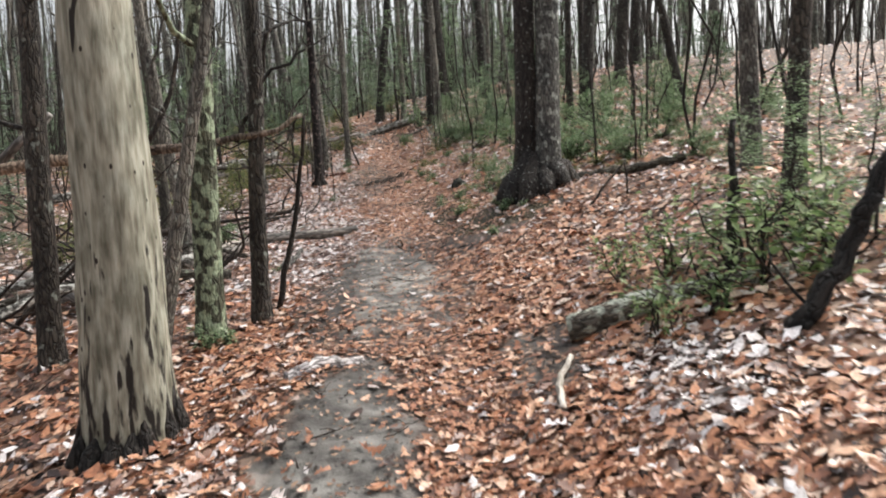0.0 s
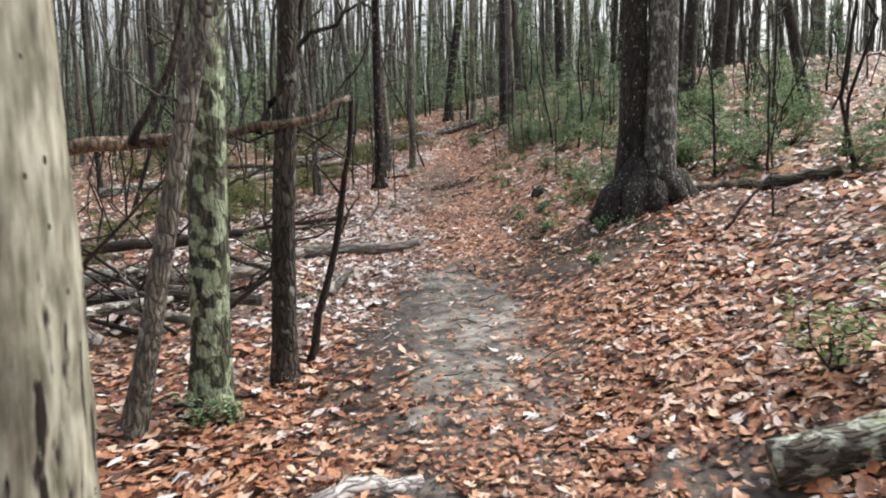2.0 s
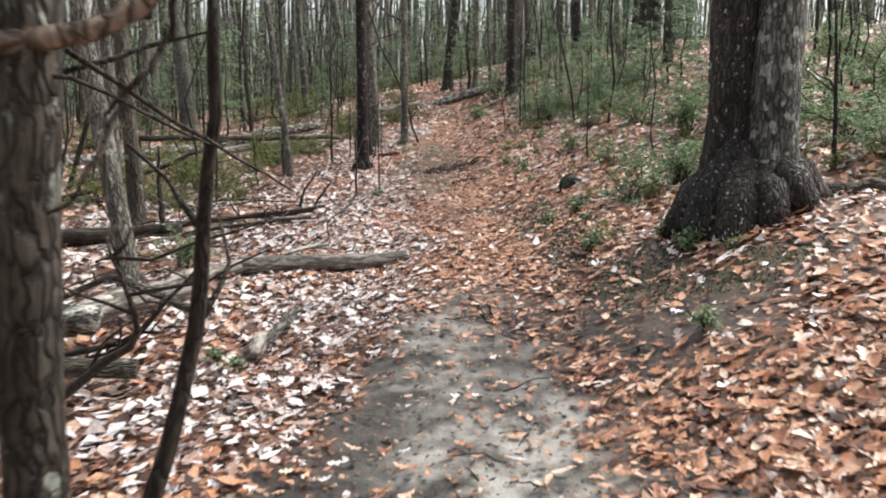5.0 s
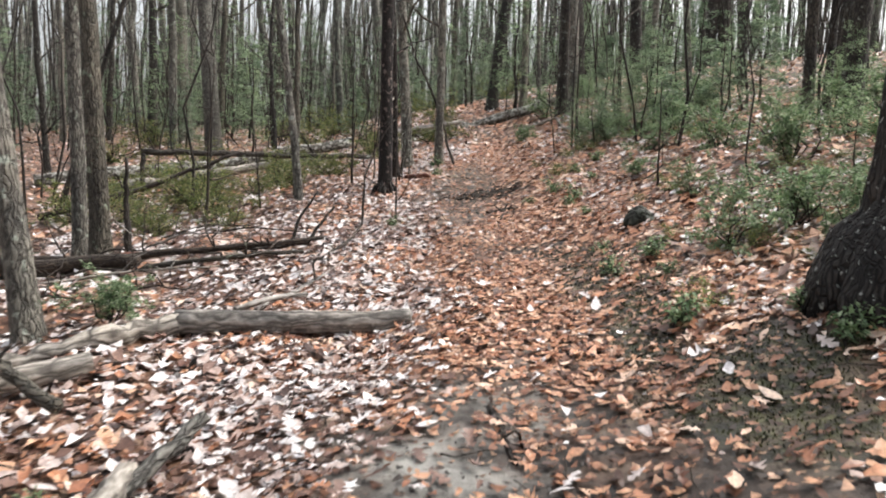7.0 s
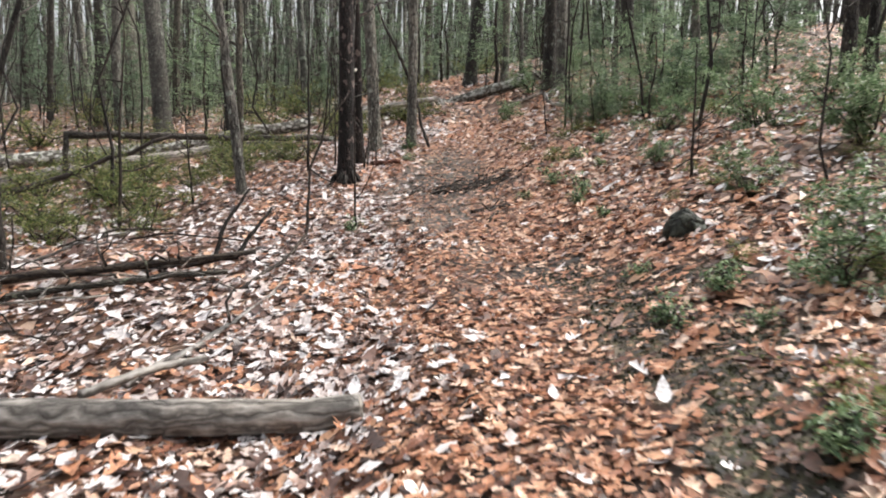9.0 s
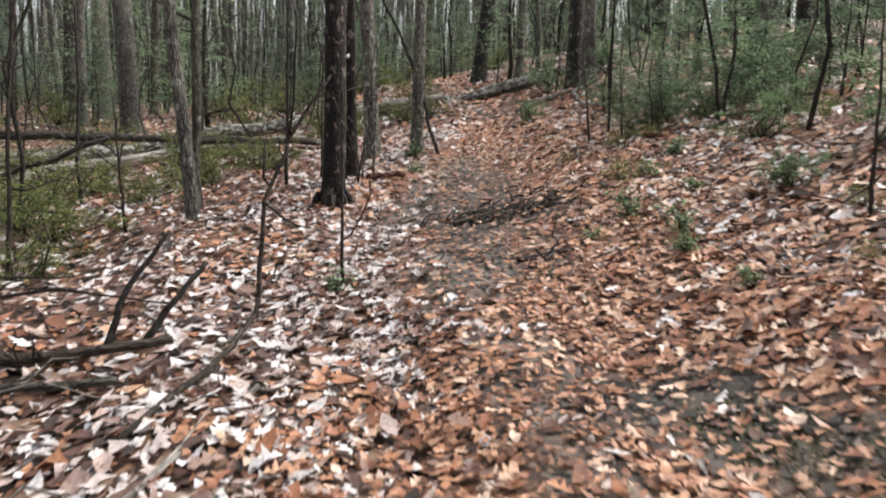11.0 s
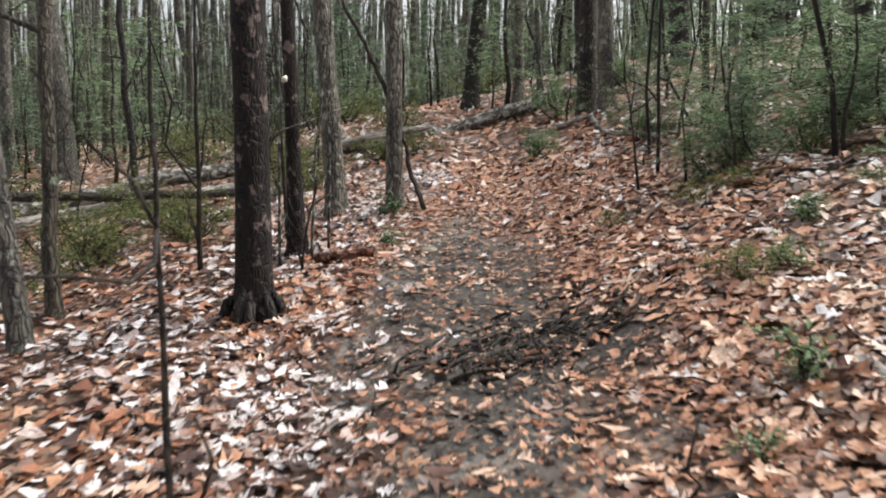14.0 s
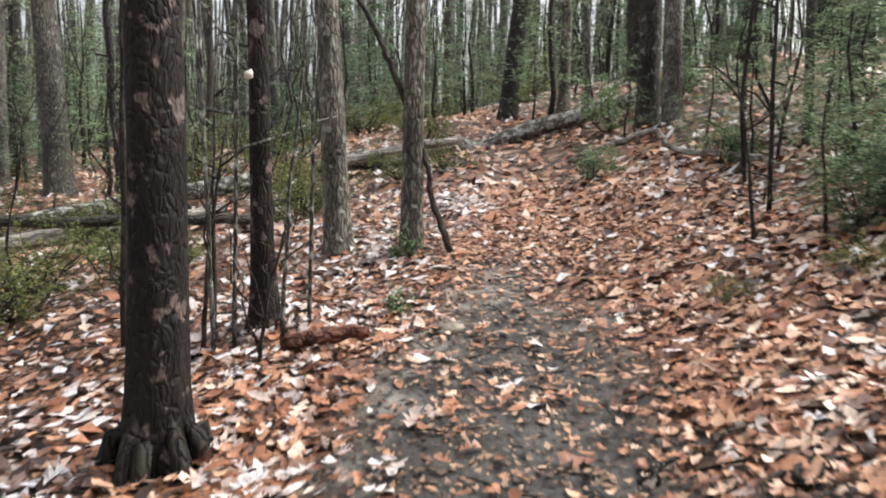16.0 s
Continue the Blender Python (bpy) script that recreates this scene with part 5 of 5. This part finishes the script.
def sheen_share(x, y):
    """Leaves whitened with sky sheen lie thickest in the hollow beside the trail."""
    u = x - trail_x(y)
    edge = 0.5 + 0.22 * np.sin(1.7 * y + 0.6) * np.sin(0.8 * y) + 0.1 * np.sin(5.3 * y + 2 * x)
    # The low share from y 4.8 to 7 stands for the trees' shade.
    left = np.clip((-u - edge + 0.2) / 0.55, 0, 1) * np.interp(y, [0, 3.6, 4.8, 7, 8.5, 12, 16, 19, 30], [0.45, 0.45, 0.1, 0.12, 0.9, 1.1, 1.05, 0.65, 0.5])
    right = np.maximum(np.clip((u - 0.8) / 1.4, 0, 1) * np.interp(y, [8, 13, 20], [0.24, 0.5, 0.48]) * np.interp(u, [3, 6], [1, 0.35]), 0.9 * blot(x, y, 1.3, 3.8, 0.5, 0.6))
    return np.clip(np.maximum(left, right) * (0.78 + 0.4 * np.sin(2.3 * x + 1.1 * y) * np.sin(1.9 * y - 0.7 * x)) + 0.06, 0, 0.95)


def leaf_litter():
    r = np.random.default_rng(55)
    n = 74000
    y = 1.0 + 23 * r.random(n) ** 1.1
    x = trail_x(y) + np.where(r.random(n) < 0.66, r.normal(0, 1.35, n), r.uniform(-5.5, 5.0, n))
    keep = r.random(n) > np.minimum(bare_soil(x, y) * 1.08, np.where(y < 10.5, 0.93, 0.81))
    x, y = x[keep], y[keep]
    pale = r.random(len(x)) < sheen_share(x, y)
    trodden = ~pale & (np.abs(x - trail_x(y) + 0.05) < 0.72 + 0.25 * r.normal(size=len(x)) + 0.5 * (y > 20))
    for mask, mat, tone, small, big, tilt in ((pale, LEAF_SHEEN, "bleached pinkish", 0.05, 0.125, 0.18), (trodden, LEAF_TROD, "orange trodden", 0.035, 0.088, 0.11),
                                              (~pale & ~trodden, LEAF, "russet and tan", 0.05, 0.125, 0.17)):
        near = (np.abs(x - trail_x(y)) < 1.6) & (y < 19.5)
        for pick, coarse in ((mask & near, False), (mask & ~near, True)):
            v, f = scatter(x[pick], y[pick], small + (big - small) * r.random(pick.sum()) ** 1.3, r, False, tilt, coarse)
            tagged(new("leaf_litter", mesh_of("leaf_litter", v, f, mat)), f"wet fallen {tone} oak leaves on the forest floor", "leaves", kind="stuff")
    n = 125000
    y = r.uniform(1.0, 23, n)
    x = trail_x(y) + np.where(r.random(n) < 0.7, r.normal(0, 1.4, n), r.uniform(-5.0, 4.5, n))
    keep = r.random(n) > bare_soil(x, y)
    x, y = x[keep], y[keep]
    # Pale ones again carry the sky sheen in their colour.
    pale = r.random(len(x)) < 0.4 * sheen_share(x, y)
    for mask, mat, tone in ((pale, LEAF_SHEEN, "bleached"), (~pale, LEAF_GAP, "gap-shaded rust-brown")):
        v, f = scatter(x[mask], y[mask], r.uniform(0.025, 0.065, mask.sum()), r, True, 0.12)
        v[:, 2] -= 0.012
        tagged(new("leaf_litter", mesh_of("leaf_litter", v, f, mat)), f"matted {tone} leaves under the fallen ones", "leaves", kind="stuff")
    n = 64000
    y = r.uniform(-4, 46, n)
    x = trail_x(y) + r.normal(0, 8, n)
    keep = (np.abs(x - trail_x(y)) > 3.2) | (y > 22) | (y < 1.0)
    x, y = x[keep], y[keep]
    pale = r.random(len(x)) < sheen_share(x, y)
    for mask, mat, tone in ((pale, LEAF_SHEEN, "bleached"), (~pale, LEAF, "brown")):
        v, f = scatter(x[mask], y[mask], r.uniform(0.09, 0.17, mask.sum()), r, True)
        tagged(new("leaf_litter", mesh_of("leaf_litter", v, f, mat)), f"{tone} fallen leaves deeper in the wood", "leaves", kind="stuff")


leaf_litter()


def leaf_crumbs():
    """Broken bits of leaf trodden into the bare soil."""
    r = np.random.default_rng(57)
    n = 110000
    y = r.uniform(2, 21, n)
    x = trail_x(y) + r.uniform(-1.1, 1.3, n)
    keep = bare_soil(x, y) > 0.3 + 0.5 * r.random(n)
    x, y = x[keep], y[keep]
    keep = (y > 10.5) | (r.random(len(x)) < 0.3)
    x, y = x[keep][:14000], y[keep][:14000]
    v, f = scatter(x, y, r.uniform(0.012, 0.045, len(x)), r, True, 0.15)
    v[:, 2] -= 0.013
    tagged(new("leaf_crumbs", mesh_of("leaf_crumbs", v, f, CRUMB)), "dark crumbs of leaf trodden into the soil", "leaves", kind="stuff")


leaf_crumbs()


def moss_tufts():
    """Short tufts of moss and grass on the mossy ground."""
    r = np.random.default_rng(58)
    n = 60000
    x, y = r.uniform(-0.8, 2.0, n), r.uniform(9.2, 14.2, n)
    keep = moss(x, y) > 0.35 + 0.5 * r.random(n)
    x, y = x[keep], y[keep]
    m = len(x)
    up = r.normal(size=(m, 3)) * 0.5 + np.array([0, 0, 0.8])
    v, f = leaves_at(np.stack([x, y, land(x, y) - 0.005], -1), up, r.normal(size=(m, 3)), r.uniform(0.008, 0.028, m), 0.35, 0.05)
    tagged(new("moss", mesh_of("moss", v, f, MOSS, False)), "dark olive moss beside the trail", "moss", kind="stuff")


moss_tufts()


def single_leaves():
    """The leaves nearest the trail's middle, each an object on the ground."""
    r = np.random.default_rng(56)
    kinds = []
    for k in range(6):
        v, f = oak_leaf(k % 2 == 0)
        v = v.copy()
        v[:, 2] = r.uniform(0.1, 0.5) * v[:, 0] ** 2 + r.uniform(0.2, 1.2) * v[:, 1] ** 2 + r.normal(0, 0.3) * v[:, 0] * v[:, 1]
        kinds.append(mesh_of("leaf", v, f, LEAF_ONE))
    for k in range(290):
        y = r.uniform(3, 20.5)
        x = float(trail_x(y)) + r.normal(-0.1, 0.35)
        if r.random() < 0.75 * float(bare_soil(x, y)):
            x += r.choice([-0.75, 0.7]) + r.normal(0, 0.15)
        s = r.uniform(0.06, 0.11)
        ob = new("leaf", kinds[k % 6])
        ob.parent = ground
        ob.matrix_basis = pose(x, y, float(land(x, y)) + 0.022, r.normal() * 12, r.normal() * 12, r.uniform(0, 360)) @ Matrix.Scale(s, 4)


single_leaves()
